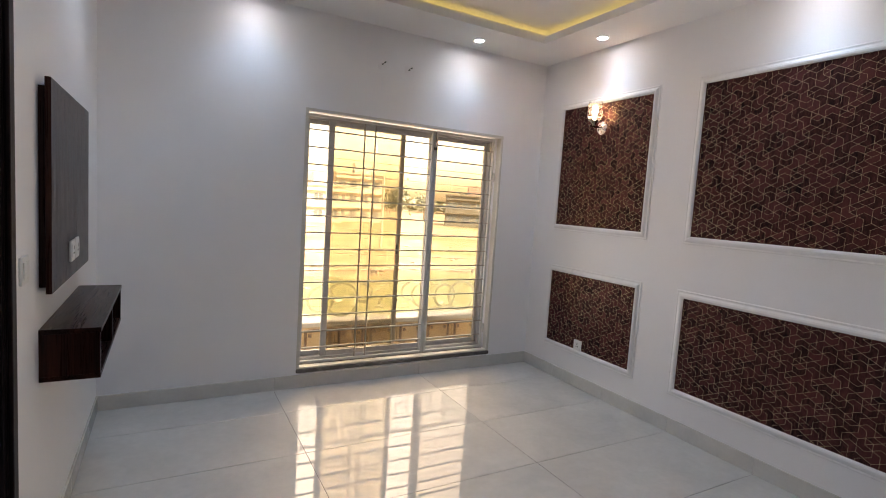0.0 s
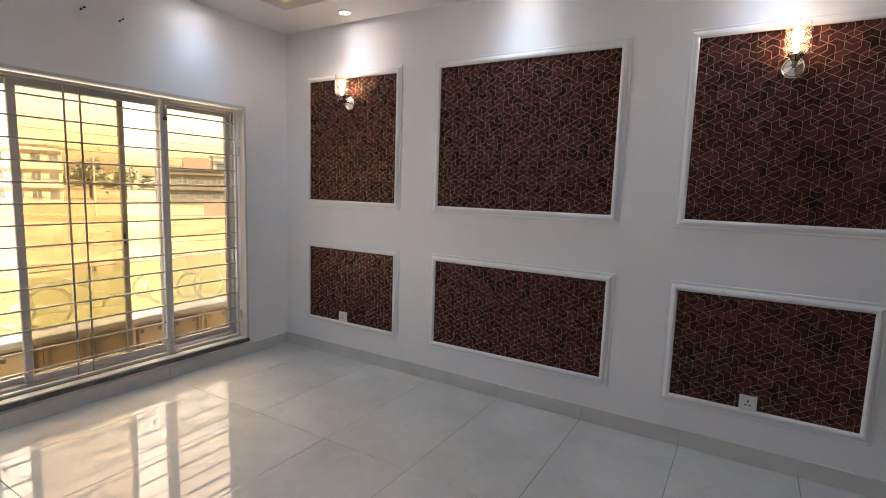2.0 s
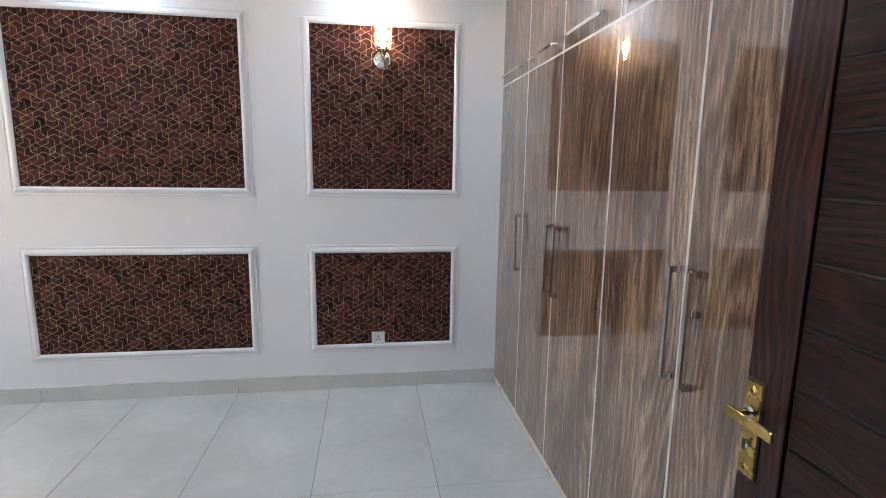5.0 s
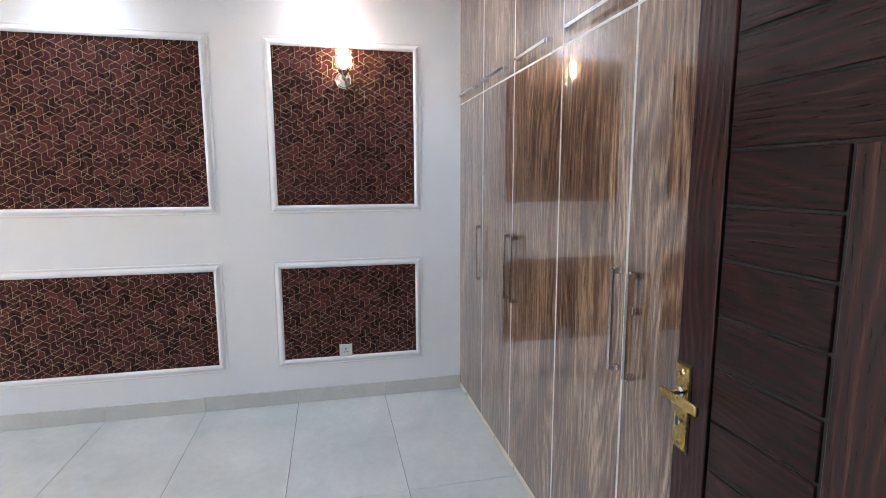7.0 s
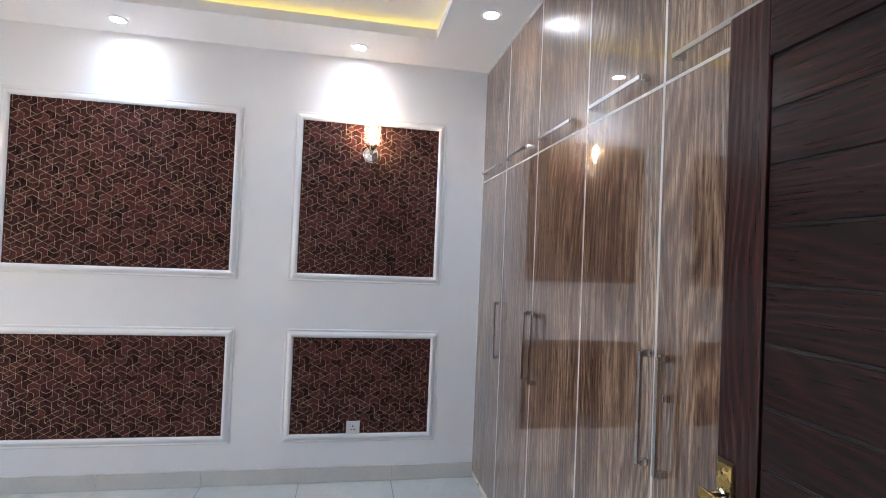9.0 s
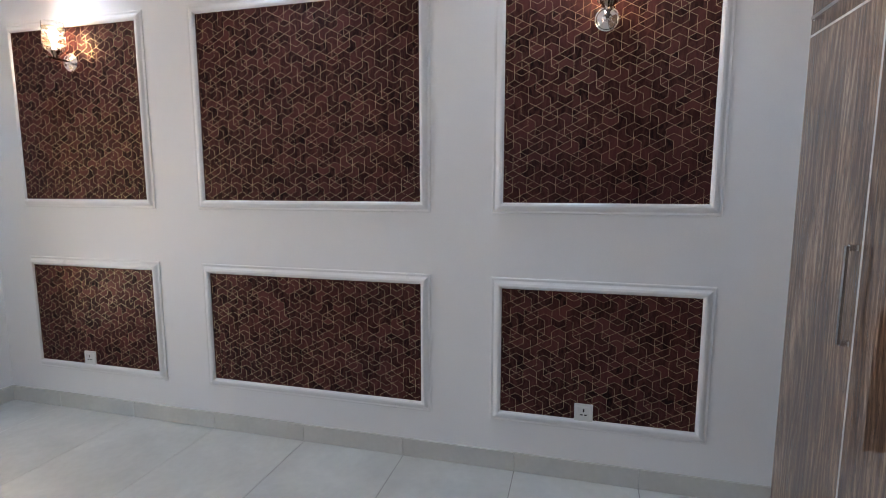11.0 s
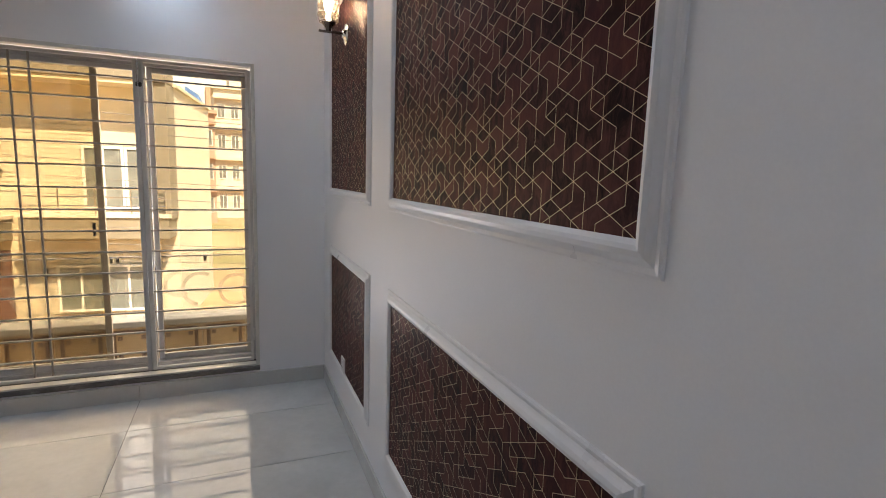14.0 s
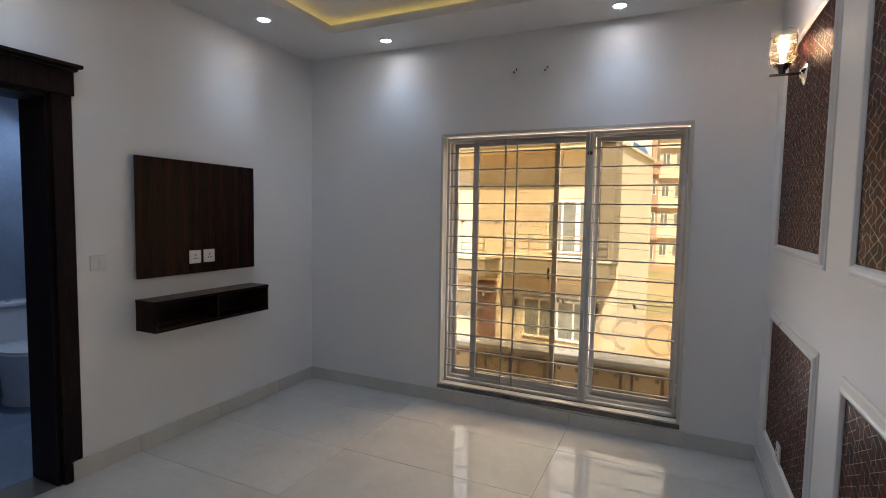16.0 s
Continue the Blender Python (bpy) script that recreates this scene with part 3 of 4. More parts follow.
STEP_Y, STEP_Z = 0.0333, 0.0173   # column spacing and half the rise between corners of the triangle lattice


def veneer(y0, y1, z0, z1, seed):
    """Interlocking pieces cut along a lattice of triangles, and the gold lines between them."""
    rng = random.Random(seed)
    ni, nk = int((y1 - y0) / STEP_Y) + 3, int((z1 - z0) / STEP_Z) + 4
    oy, oz = y1 + 0.4 * STEP_Y, z0 - 0.7 * STEP_Z

    def corner(c):
        return (oy - c[0] * STEP_Y, oz + c[1] * STEP_Z)

    cut = set()
    for m in range(-2, ni // 2 + 3):
        for n in range(-2, nk // 6 + 3):
            if (m + n) % 2:
                continue
            edges = list(STAR_EDGES)
            for extra in LOOSE_EDGES:
                if rng.random() < 0.5:
                    edges += extra
            for a, b, c, d in edges:
                cut.add(frozenset(((2 * m + a, 6 * n + b), (2 * m + c, 6 * n + d))))
    tris = []
    for i in range(ni):
        for k in range(-2, nk):
            if (i + k) % 2 == 0:
                tris.append(((i, k), (i + 1, k + 1), (i, k + 2)))
            else:
                tris.append(((i + 1, k), (i + 1, k + 2), (i, k + 1)))
    edge = {}
    for n, t in enumerate(tris):
        for q in range(3):
            edge.setdefault(frozenset((t[q], t[(q + 1) % 3])), []).append(n)
    group = list(range(len(tris)))

    def root(n):
        while group[n] != n:
            n = group[n]
        return n

    for e, pair in edge.items():
        if len(pair) == 2 and e not in cut:
            group[root(pair[0])] = root(pair[1])

    def clamp(p):
        return (min(max(p[0], y0), y1), min(max(p[1], z0), z1))

    cells, made = bmesh.new(), {}
    for n, t in enumerate(tris):
        pts = [clamp(corner(c)) for c in t]
        if abs((pts[1][0] - pts[0][0]) * (pts[2][1] - pts[0][1]) - (pts[2][0] - pts[0][0]) * (pts[1][1] - pts[0][1])) < 1e-7:
            continue
        vs = []
        for c, p in zip(t, pts):
            tag = (root(n), c)
            if tag not in made:
                made[tag] = cells.verts.new((EAST - 0.003, *p))
            vs.append(made[tag])
        f = cells.faces.new(vs)
        f.normal_update()
        if f.normal.x > 0:
            f.normal_flip()
    lines = bmesh.new()
    for e in edge:
        if e not in cut:
            continue
        p, q = (Vector(clamp(corner(c))) for c in sorted(e))
        if (q - p).length < 0.004 or (p[0] == q[0] and p[0] in (y0, y1)) or (p[1] == q[1] and p[1] in (z0, z1)):
            continue
        d = (q - p).normalized() * 0.0006
        s = Vector((-d[1], d[0])) * 1.05
        f = lines.faces.new([lines.verts.new((EAST - 0.0036, *c)) for c in (p + s - d, q + s + d, q - s + d, p - s - d)])
        f.normal_update()
        if f.normal.x > 0:
            f.normal_flip()
    return cells, lines


for n, (y0, y1) in enumerate(PANEL_Y):
    for k, (z0, z1) in enumerate(PANEL_Z):
        p = thing("wall_panel", (EAST, (y0 + y1) / 2, z0), "dark brown geometric veneer panel in a white moulding frame", "wall panel", "framed wall panels")
        side = 0.024 if n == 0 else 0.054
        cells, lines = veneer(y0 + 0.045, y1 - side + 0.009, z0 + 0.045, z1 - 0.045, 10 * n + k)
        sheet = part("veneer_sheet", cells, WALLPAPER, p, "dark red-brown interlocking veneer pieces")
        tagged(part("gold_lines", lines, GOLD_LINE, sheet, "thin gold inlay lines"), kind="stuff")
        c = [(y0, z0), (y1, z0), (y1, z1), (y0, z1)]
        ins = [(1, 1), (-1, 1), (-1, -1), (1, -1)]
        for m in range(4):
            w = (0.054, 0.054)
            a, b = m, (m + 1) % 4
            if n == 0:
                ia = (ins[a][0] * (side / 0.054 if c[a][0] == y1 else 1), ins[a][1])
                ib = (ins[b][0] * (side / 0.054 if c[b][0] == y1 else 1), ins[b][1])
            else:
                ia, ib = ins[a], ins[b]
            part("moulding", mitred(c[a], c[b], ia, ib, w), GLOSS_WHITE, p, "white enamelled moulding")


# ---------------------------------------------------------------- sockets and switches
def square_plate(name, at, axis, label, slots, category="socket"):
    """A moulded square plate; axis is the way it faces (+1 or -1 along x)."""
    x, y, z = at
    s = thing(name, at, label, category)
    lo, hi = sorted((x, x + axis * 0.009))
    part("plate", boxed(lo, hi, y - 0.0435, y + 0.0435, z - 0.0435, z + 0.0435, bevel=0.003, segs=2), PLASTIC, s)
    lo, hi = sorted((x + axis * 0.0088, x + axis * 0.0112))
    if slots == "switch":
        for dy in (-0.018, 0.018):
            part("rocker", boxed(lo, hi + axis * 0.001 if axis > 0 else hi, y + dy - 0.015, y + dy + 0.015, z - 0.028, z + 0.028, bevel=0.0015), PLASTIC, s)
    else:
        part("face", boxed(lo, hi, y - 0.03, y + 0.03, z - 0.03, z + 0.03, bevel=0.001), PLASTIC, s)
        lo, hi = sorted((x + axis * 0.0105, x + axis * 0.0118))
        for dy, dz, w, h in ((0, 0.012, 0.0035, 0.008), (-0.010, -0.010, 0.006, 0.003), (0.010, -0.010, 0.006, 0.003)):
            part("slot", boxed(lo, hi, y + dy - w, y + dy + w, z + dz - h, z + dz + h), BLACK, s)
    return s


square_plate("wall_socket", (EAST - 0.004, 3.037, 0.358), -1, "white square power socket on a dark panel", "socket")
square_plate("wall_socket", (EAST - 0.004, 0.003, 0.355), -1, "white square power socket on a dark panel", "socket")
square_plate("wall_socket", (0.4585, 2.505, 1.186), 1, "white square power socket on the media board", "socket")
square_plate("wall_socket", (0.4585, 2.615, 1.188), 1, "white square aerial socket on the media board", "socket")
square_plate("light_switch", (WEST, 1.907, 1.190), 1, "white square light switch beside the bathroom door", "switch", "light switch")

# ---------------------------------------------------------------- wall lamps
bulb_light = bpy.data.lights.new("wall_lamp_glow", "POINT")
bulb_light.energy, bulb_light.shadow_soft_size, bulb_light.color = BULB_POWER, 0.03, (1.0, 0.74, 0.48)
for y in LAMPS:
    z = 2.17
    s = thing("wall_lamp", (EAST - 0.003, y, z), "chrome wall lamp with a cylindrical glass shade, lit", "wall lamp", "wall lamps")
    w = EAST - 0.004
    part("backplate", lathe(bmesh.new(), (w, y, z), (-1, 0, 0), [(0.052, 0.0), (0.052, 0.006), (0.047, 0.010), (0.043, 0.008), (0.038, 0.013), (0.024, 0.017), (0.018, 0.024), (0.006, 0.027)]), CHROME, s, smooth=True)
    part("arm", boxed(w - 0.145, w - 0.012, y - 0.008, y + 0.008, z - 0.004, z + 0.006, bevel=0.002), DARK_CHROME, s, "dark chrome flat arm")
    sx = w - 0.095
    part("cup", lathe(bmesh.new(), (sx, y, z + 0.008), (0, 0, 1), [(0.008, -0.006), (0.014, 0.002), (0.016, 0.012), (0.026, 0.024), (0.036, 0.032), (0.036, 0.038), (0.012, 0.040)]), DARK_CHROME, s, smooth=True)
    zs = z + 0.046
    shade = part("shade", lathe(bmesh.new(), (sx, y, zs), (0, 0, 1), [(0.046, 0.0), (0.052, 0.012), (0.0535, 0.030), (0.0545, 0.150), (0.0515, 0.150), (0.0505, 0.032), (0.049, 0.016), (0.043, 0.004)]), SHADE_GLASS, s, "clear glass cylinder shade", smooth=True)
    for h, tall in ((0.030, 0.010), (0.074, 0.008), (0.118, 0.006)):
        part("amber_band", lathe(bmesh.new(), (sx, y, zs + h), (0, 0, 1), [(0.0562, 0.0), (0.0562, tall), (0.0556, tall), (0.0556, 0.0)]), SHADE_BAND, shade, smooth=True)
    for k in range(4):
        a = radians(40 + 90 * k)
        c, d = math.cos(a), math.sin(a)
        low = 0.040 if k % 2 else 0.084
        part("amber_band", strip_box(bmesh.new(), (sx + 0.0562 * c, y + 0.0562 * d, zs + low), (sx + 0.0566 * c, y + 0.0566 * d, zs + low + 0.034), 0.010, 0.0008, up=(c, d, 0)), SHADE_BAND, shade)
    part("bulb", lathe(bmesh.new(), (sx, y, zs), (0, 0, 1), [(0.010, 0.0), (0.010, 0.045), (0.016, 0.058), (0.022, 0.078), (0.021, 0.098), (0.013, 0.114), (0.004, 0.120)]), BULB, s, "glowing warm bulb", smooth=True)
    glow = new("wall_lamp_glow", bulb_light)
    glow.location = (sx, y, zs + 0.095)

# ---------------------------------------------------------------- wardrobe
JOINT = [1.302, 1.815, 2.306, 2.832, 3.342, EAST]
SPLIT = 2.038
FACE = WARD
wardrobe = thing("wardrobe", (2.6, -1.1, 0), "glossy grey-brown woodgrain wardrobe built in up to the ceiling", "wardrobe")
part("body", boxed(1.303, EAST - 0.001, -1.449, FACE - 0.022, 0.045, CEIL - 0.001), LAMINATE, wardrobe)
part("plinth", boxed(1.303, EAST - 0.012, -1.40, FACE - 0.006, 0.0005, 0.040, bevel=0.002), PLINTH, wardrobe, "cream plinth strip")
part("ceiling_bead", boxed(1.303, EAST - 0.012, FACE - 0.006, FACE + 0.006, CEIL - 0.010, CEIL - 0.0005, bevel=0.002), EDGE_BAND, wardrobe)


def bar_handle(parent, p, q):
    """A squared bow handle between two points on the doors' face."""
    p, q = Vector(p), Vector(q)
    out = Vector((0, 0.034, 0))
    d = (q - p).normalized()
    bm = bmesh.new()
    strip_box(bm, p + out - d * 0.005, q + out + d * 0.005, 0.013, 0.008, up=(0, 1, 0))
    for e in (p, q):
        box(bm, e.x - 0.007, e.x + 0.007, e.y + 0.0004, e.y + 0.030, e.z - 0.010, e.z + 0.010, bevel=0.0015)
    part("handle", bm, STEEL, parent, "brushed steel bow handle")


def door_panel(x0, x1, z0, z1):
    e = 0.0045
    d = part("door", boxed(x0 + e, x1 - e, FACE - 0.018, FACE, z0 + e, z1 - e, bevel=0.0008), LAMINATE, wardrobe)
    for a in ((x0 + 0.0008, x0 + e - 0.0002), (x1 - e + 0.0002, x1 - 0.0008)):
        part("edge_band", boxed(*a, FACE - 0.018, FACE + 0.0008, z0 + 0.001, z1 - 0.001), EDGE_BAND, d, "pale silver edging")
    for a in ((z0 + 0.0008, z0 + e - 0.0002), (z1 - e + 0.0002, z1 - 0.0008)):
        part("edge_band", boxed(x0 + e, x1 - e, FACE - 0.018, FACE + 0.0008, *a), EDGE_BAND, d, "pale silver edging")
    return d


HANDLE_X = [1.752, 1.838, 2.752, 2.850, 3.362]
for n in range(5):
    x0, x1 = JOINT[n], JOINT[n + 1]
    if n == 4:
        x1 -= 0.002
    lower = door_panel(x0, x1, 0.045, SPLIT)
    hx = HANDLE_X[n]
    bar_handle(lower, (hx, FACE, 0.928), (hx, FACE, 1.247))
    upper = door_panel(x0, x1, SPLIT, CEIL - 0.012)
    mid = (x0 + x1) / 2
    bar_handle(upper, (mid - 0.165, FACE, SPLIT + 0.045), (mid + 0.165, FACE, SPLIT + 0.045))
    if n == 0:
        part("key", boxed(1.74, 1.748, FACE + 0.0004, FACE + 0.02, 1.128, 1.15, bevel=0.001), CHROME, lower, "small chrome key")

# ---------------------------------------------------------------- entry door, open along the south wall
LEAF_Y, LX0, LX1, LZ0, LZ1 = -0.745, 0.463, 1.466, 0.008, 2.058
leaf = thing("entry_door", (LX0, LEAF_Y, LZ0), "dark mahogany plank door, open, with a brass lever handle", "door")
T = 0.040
SW = 0.110
part("backing", boxed(LX0 + 0.01, LX1 - 0.01, LEAF_Y - T + 0.004, LEAF_Y - 0.009, LZ0 + 0.01, LZ1 - 0.01), GROOVE, leaf)
part("stile", boxed(LX1 - SW, LX1, LEAF_Y - T, LEAF_Y, LZ0, LZ1, bevel=0.003, segs=2), MAHOGANY_V, leaf)
part("stile", boxed(LX0, LX0 + SW, LEAF_Y - T, LEAF_Y, LZ0, LZ1, bevel=0.003, segs=2), MAHOGANY_V, leaf)
part("rail", boxed(LX0 + SW, LX1 - SW, LEAF_Y - T, LEAF_Y - 0.0005, LZ1 - 0.125, LZ1, bevel=0.003, segs=2), MAHOGANY_H, leaf)
part("rail", boxed(LX0 + SW, LX1 - SW, LEAF_Y - T, LEAF_Y - 0.0005, LZ0, LZ0 + 0.17, bevel=0.003, segs=2), MAHOGANY_H, leaf)
ROWS_Z = [1.930, 1.822, 1.710, 1.592, 1.475, 1.357, 1.233, 1.115, 0.993, 0.874, 0.75, 0.61, 0.49, 0.37, 0.25, 0.183]
G = 0.004


def plank(x0, x1, z0, z1, material):
    part("plank", boxed(x0 + G, x1 - G, LEAF_Y - 0.03, LEAF_Y - 0.004, z0 + G * 0.7, z1 - G * 0.7, bevel=0.0025), material, leaf)


for r, (zt, zb) in enumerate(zip(ROWS_Z, ROWS_Z[1:])):
    xa, xb = LX0 + SW, LX1 - SW
    if r < 2:
        plank(xa, xb, zb, zt, MAHOGANY_H)
    elif r == 2:
        plank(0.975, xb, zb, zt, MAHOGANY_H)
        plank(xa, 0.915, zb, zt, MAHOGANY_H)
    else:
        plank(1.093, xb, zb, zt, MAHOGANY_H)
        plank(xa, 0.800, zb, zt, MAHOGANY_H)
plank(0.975, 1.093, ROWS_Z[-1], ROWS_Z[3], MAHOGANY_V)
plank(0.915, 0.975, ROWS_Z[-1], ROWS_Z[2], MAHOGANY_V)
plank(0.800, 0.915, ROWS_Z[-1], ROWS_Z[3], MAHOGANY_V)
hx = LX1 - 0.030
lock = part("lock_plate", boxed(hx - 0.021, hx + 0.021, LEAF_Y + 0.0003, LEAF_Y + 0.007, 0.880, 1.090, bevel=0.002, segs=2), BRASS, leaf, "embossed antique brass lock plate")
part("plate_border", boxed(hx - 0.025, hx + 0.025, LEAF_Y + 0.0002, LEAF_Y + 0.004, 0.874, 1.096, bevel=0.0015), DARK_BRASS, lock)
for z in (1.070, 0.898):
    bm = lathe(bmesh.new(), (hx, LEAF_Y + 0.007, z), (0, 1, 0), [(0.012, 0.0), (0.009, 0.003), (0.0035, 0.004)], 4)
    part("rosette", bm, BRASS, lock)
    part("screw", lathe(bmesh.new(), (hx, LEAF_Y + 0.010, z), (0, 1, 0), [(0.004, 0.0), (0.003, 0.002)], 10), DARK_BRASS, lock)
part("cylinder", lathe(bmesh.new(), (hx, LEAF_Y + 0.006, 0.952), (0, 1, 0), [(0.009, 0.0), (0.009, 0.008), (0.007, 0.010)], 16), CHROME, lock, smooth=True)
part("key_slot", boxed(hx - 0.004, hx + 0.004, LEAF_Y + 0.0155, LEAF_Y + 0.0168, 0.940, 0.964), BLACK, lock)
part("lever_neck", lathe(bmesh.new(), (hx, LEAF_Y + 0.007, 1.024), (0, 1, 0), [(0.014, 0.0), (0.014, 0.006), (0.009, 0.010), (0.008, 0.046)], 16), CHROME, lock, smooth=True)
lever = part("lever", boxed(hx - 0.108, hx + 0.016, LEAF_Y + 0.046, LEAF_Y + 0.056, 1.015, 1.037, bevel=0.003, segs=2), BRASS, lock, "flat antique brass lever")

# Frames of both doorways, dark stained.


def door_frame(name, y0, y1, height, label, skirt_side):
    f = thing(name, (WEST, (y0 + y1) / 2, 0), label, "door frame", "", "structure")
    d0, d1 = WEST - WALL_T - 0.004, WEST + 0.004
    J = 0.035
    part("jamb", boxed(d0, d1, y0, y0 + J, 0, height - J, bevel=0.002), FRAME_WOOD, f)
    part("jamb", boxed(d0, d1, y1 - J, y1, 0, height - J, bevel=0.002), FRAME_WOOD, f)
    part("head", boxed(d0, d1, y0, y1, height - J, height, bevel=0.002), FRAME_WOOD, f)
    for a, b in ((y0 - 0.095, y0 + 0.012), (y1 - 0.012, y1 + 0.095)):
        out = (b, a) if a < y0 else (a, b)
        s = 1 if out[1] > out[0] else -1
        p, q = sorted((out[0], out[0] + s * 0.105))
        part("architrave", boxed(WEST + 0.0005, WEST + 0.009, p, q, SH + 0.004, height + 0.04, bevel=0.003, segs=2), FRAME_WOOD, f)
        p, q = sorted((out[0], out[0] + s * 0.05))
        part("architrave", boxed(WEST + 0.0095, WEST + 0.022, p, q, SH + 0.004, height + 0.04, bevel=0.004, segs=2), FRAME_WOOD, f)
        p, q = sorted((out[0] + s * 0.002, out[0] + s * 0.045))
        part("plinth_block", boxed(WEST + 0.0005, WEST + 0.030, p, q, 0.0, SH + 0.0035, bevel=0.003), FRAME_WOOD, f)
    top = height + 0.04
    part("head_board", boxed(WEST + 0.0005, WEST + 0.028, y0 - 0.098, y1 + 0.098, height - 0.012, top + 0.075, bevel=0.003), FRAME_WOOD, f)
    part("cornice", boxed(WEST + 0.0005, WEST + 0.045, y0 - 0.112, y1 + 0.112, top + 0.075, top + 0.092, bevel=0.005, segs=2), FRAME_WOOD, f)
    part("cornice", boxed(WEST + 0.0005, WEST + 0.062, y0 - 0.130, y1 + 0.130, top + 0.092, top + 0.112, bevel=0.005, segs=2), FRAME_WOOD, f)
    return f


door_frame("door_2", BATH[0], BATH[1], BATH[2], "dark stained wooden frame of the bathroom doorway", 1)

# ---------------------------------------------------------------- media board and floating shelf
TVX = 0.4585
board = thing("media_board", (WEST, 2.57, 1.07), "dark brown woodgrain media board fixed to the wall", "media board")
part("board", boxed(TVX - 0.018, TVX, 2.112, 3.028, 1.075, 1.818, bevel=0.0012), WENGE_V, board)
part("spacer", boxed(WEST + 0.0005, TVX - 0.018, 2.135, 3.005, 1.095, 1.790), WENGE_V, board)
shelf = thing("floating_shelf", (WEST, 2.57, 0.755), "dark brown open box shelf floating on the wall", "shelf")
SX, SY0, SY1, SZ0, SZ1 = 0.600, 2.118, 3.026, 0.758, 0.948
part("top", boxed(WEST + 0.0005, SX + 0.002, SY0 - 0.002, SY1 + 0.002, SZ1 - 0.018, SZ1, bevel=0.001), WENGE_H, shelf)
part("bottom", boxed(WEST + 0.0005, SX, SY0, SY1, SZ0, SZ0 + 0.018, bevel=0.001), WENGE_H, shelf)
for a, b in ((SY0, SY0 + 0.018), (2.563, 2.581), (SY1 - 0.018, SY1)):
    part("side_panel", boxed(WEST + 0.0005, SX - 0.001, a, b, SZ0 + 0.018, SZ1 - 0.018, bevel=0.001), WENGE_V, shelf)
part("back_panel", boxed(WEST + 0.0005, WEST + 0.008, SY0 + 0.018, SY1 - 0.018, SZ0 + 0.018, SZ1 - 0.018), WENGE_H, shelf)

# ---------------------------------------------------------------- bathroom beyond the west wall
BX0, BX1, BY0, BY1, BZ = -1.45, WEST - WALL_T, 0.70, 2.75, 2.45
bath_floor = structure("bathroom_floor", boxed(BX0, BX1, BY0, BY1, -0.1, 0.0), BATH_TILE, "bathroom floor tiles, coloured blue-grey for the cool light", "floor")
bm = bmesh.new()
box(bm, BX0 - 0.1, BX0, BY0 - 0.1, BY1 + 0.1, -0.1, BZ)
box(bm, BX0, BX1, BY0 - 0.1, BY0, -0.1, BZ)
box(bm, BX0, BX1, BY1, BY1 + 0.1, -0.1, BZ)
bath_walls = structure("bathroom_wall", bm, BATH_TILE, "tiled bathroom walls, coloured blue-grey for the dim cool light", "wall")
structure("bathroom_ceiling", boxed(BX0 - 0.1, BX1, BY0 - 0.1, BY1 + 0.1, BZ, BZ + 0.05), CEIL_PAINT, "white bathroom ceiling", "ceiling")
bl = copy_thing(first, pose(-0.95, 2.22, BZ))
tagged(bl, "small round bathroom ceiling light, switched on", "downlight")
bath_light = bpy.data.lights.new("bathroom_beam", "SPOT")
bath_light.energy, bath_light.spot_size, bath_light.spot_blend, bath_light.shadow_soft_size, bath_light.color = 2.5, radians(150), 0.6, 0.035, (0.55, 0.75, 1.0)
lamp = new("bathroom_beam", bath_light)
lamp.location = (-0.95, 2.22, BZ - 0.02)


def ellipse_loft(rings, n=28):
    """Rings of (centre x, centre y, z, half length x, half width y), lofted and capped."""
    bm = bmesh.new()
    loops = []
    for cx, cy, z, a, b in rings:
        loops.append([bm.verts.new((cx + a * math.cos(2 * math.pi * k / n), cy + b * math.sin(2 * math.pi * k / n), z)) for k in range(n)])
    for p, q in zip(loops, loops[1:]):
        for k in range(n):
            bm.faces.new((p[k], p[(k + 1) % n], q[(k + 1) % n], q[k]))
    bm.faces.new(list(reversed(loops[0])))
    bm.faces.new(loops[-1])
    return bm


TY = 2.26
wc = thing("toilet", (-1.2, TY, 0), "white ceramic close-coupled toilet with its lid down", "toilet")
part("bowl", ellipse_loft([(-1.16, TY, 0.0, 0.20, 0.12), (-1.16, TY, 0.06, 0.19, 0.11), (-1.13, TY, 0.20, 0.22, 0.13), (-1.10, TY, 0.32, 0.27, 0.17), (-1.10, TY, 0.395, 0.275, 0.185)]), CERAMIC, wc, smooth=True)
part("seat", ellipse_loft([(-1.09, TY, 0.397, 0.275, 0.188), (-1.09, TY, 0.415, 0.28, 0.192), (-1.09, TY, 0.424, 0.27, 0.185)]), CERAMIC, wc, smooth=True)
part("lid", ellipse_loft([(-1.09, TY, 0.426, 0.275, 0.188), (-1.09, TY, 0.440, 0.272, 0.186), (-1.09, TY, 0.450, 0.22, 0.15)]), CERAMIC, wc, smooth=True)
part("tank", boxed(-1.445, -1.265, TY - 0.19, TY + 0.19, 0.38, 0.725, bevel=0.02, segs=3), CERAMIC, wc, smooth=True)
part("tank_lid", boxed(-1.448, -1.255, TY - 0.20, TY + 0.20, 0.727, 0.757, bevel=0.010, segs=3), CERAMIC, wc, smooth=True)
part("flush_button", lathe(bmesh.new(), (-1.35, TY, 0.757), (0, 0, 1), [(0.022, 0.0), (0.022, 0.006), (0.016, 0.008)]), CHROME, wc, smooth=True)

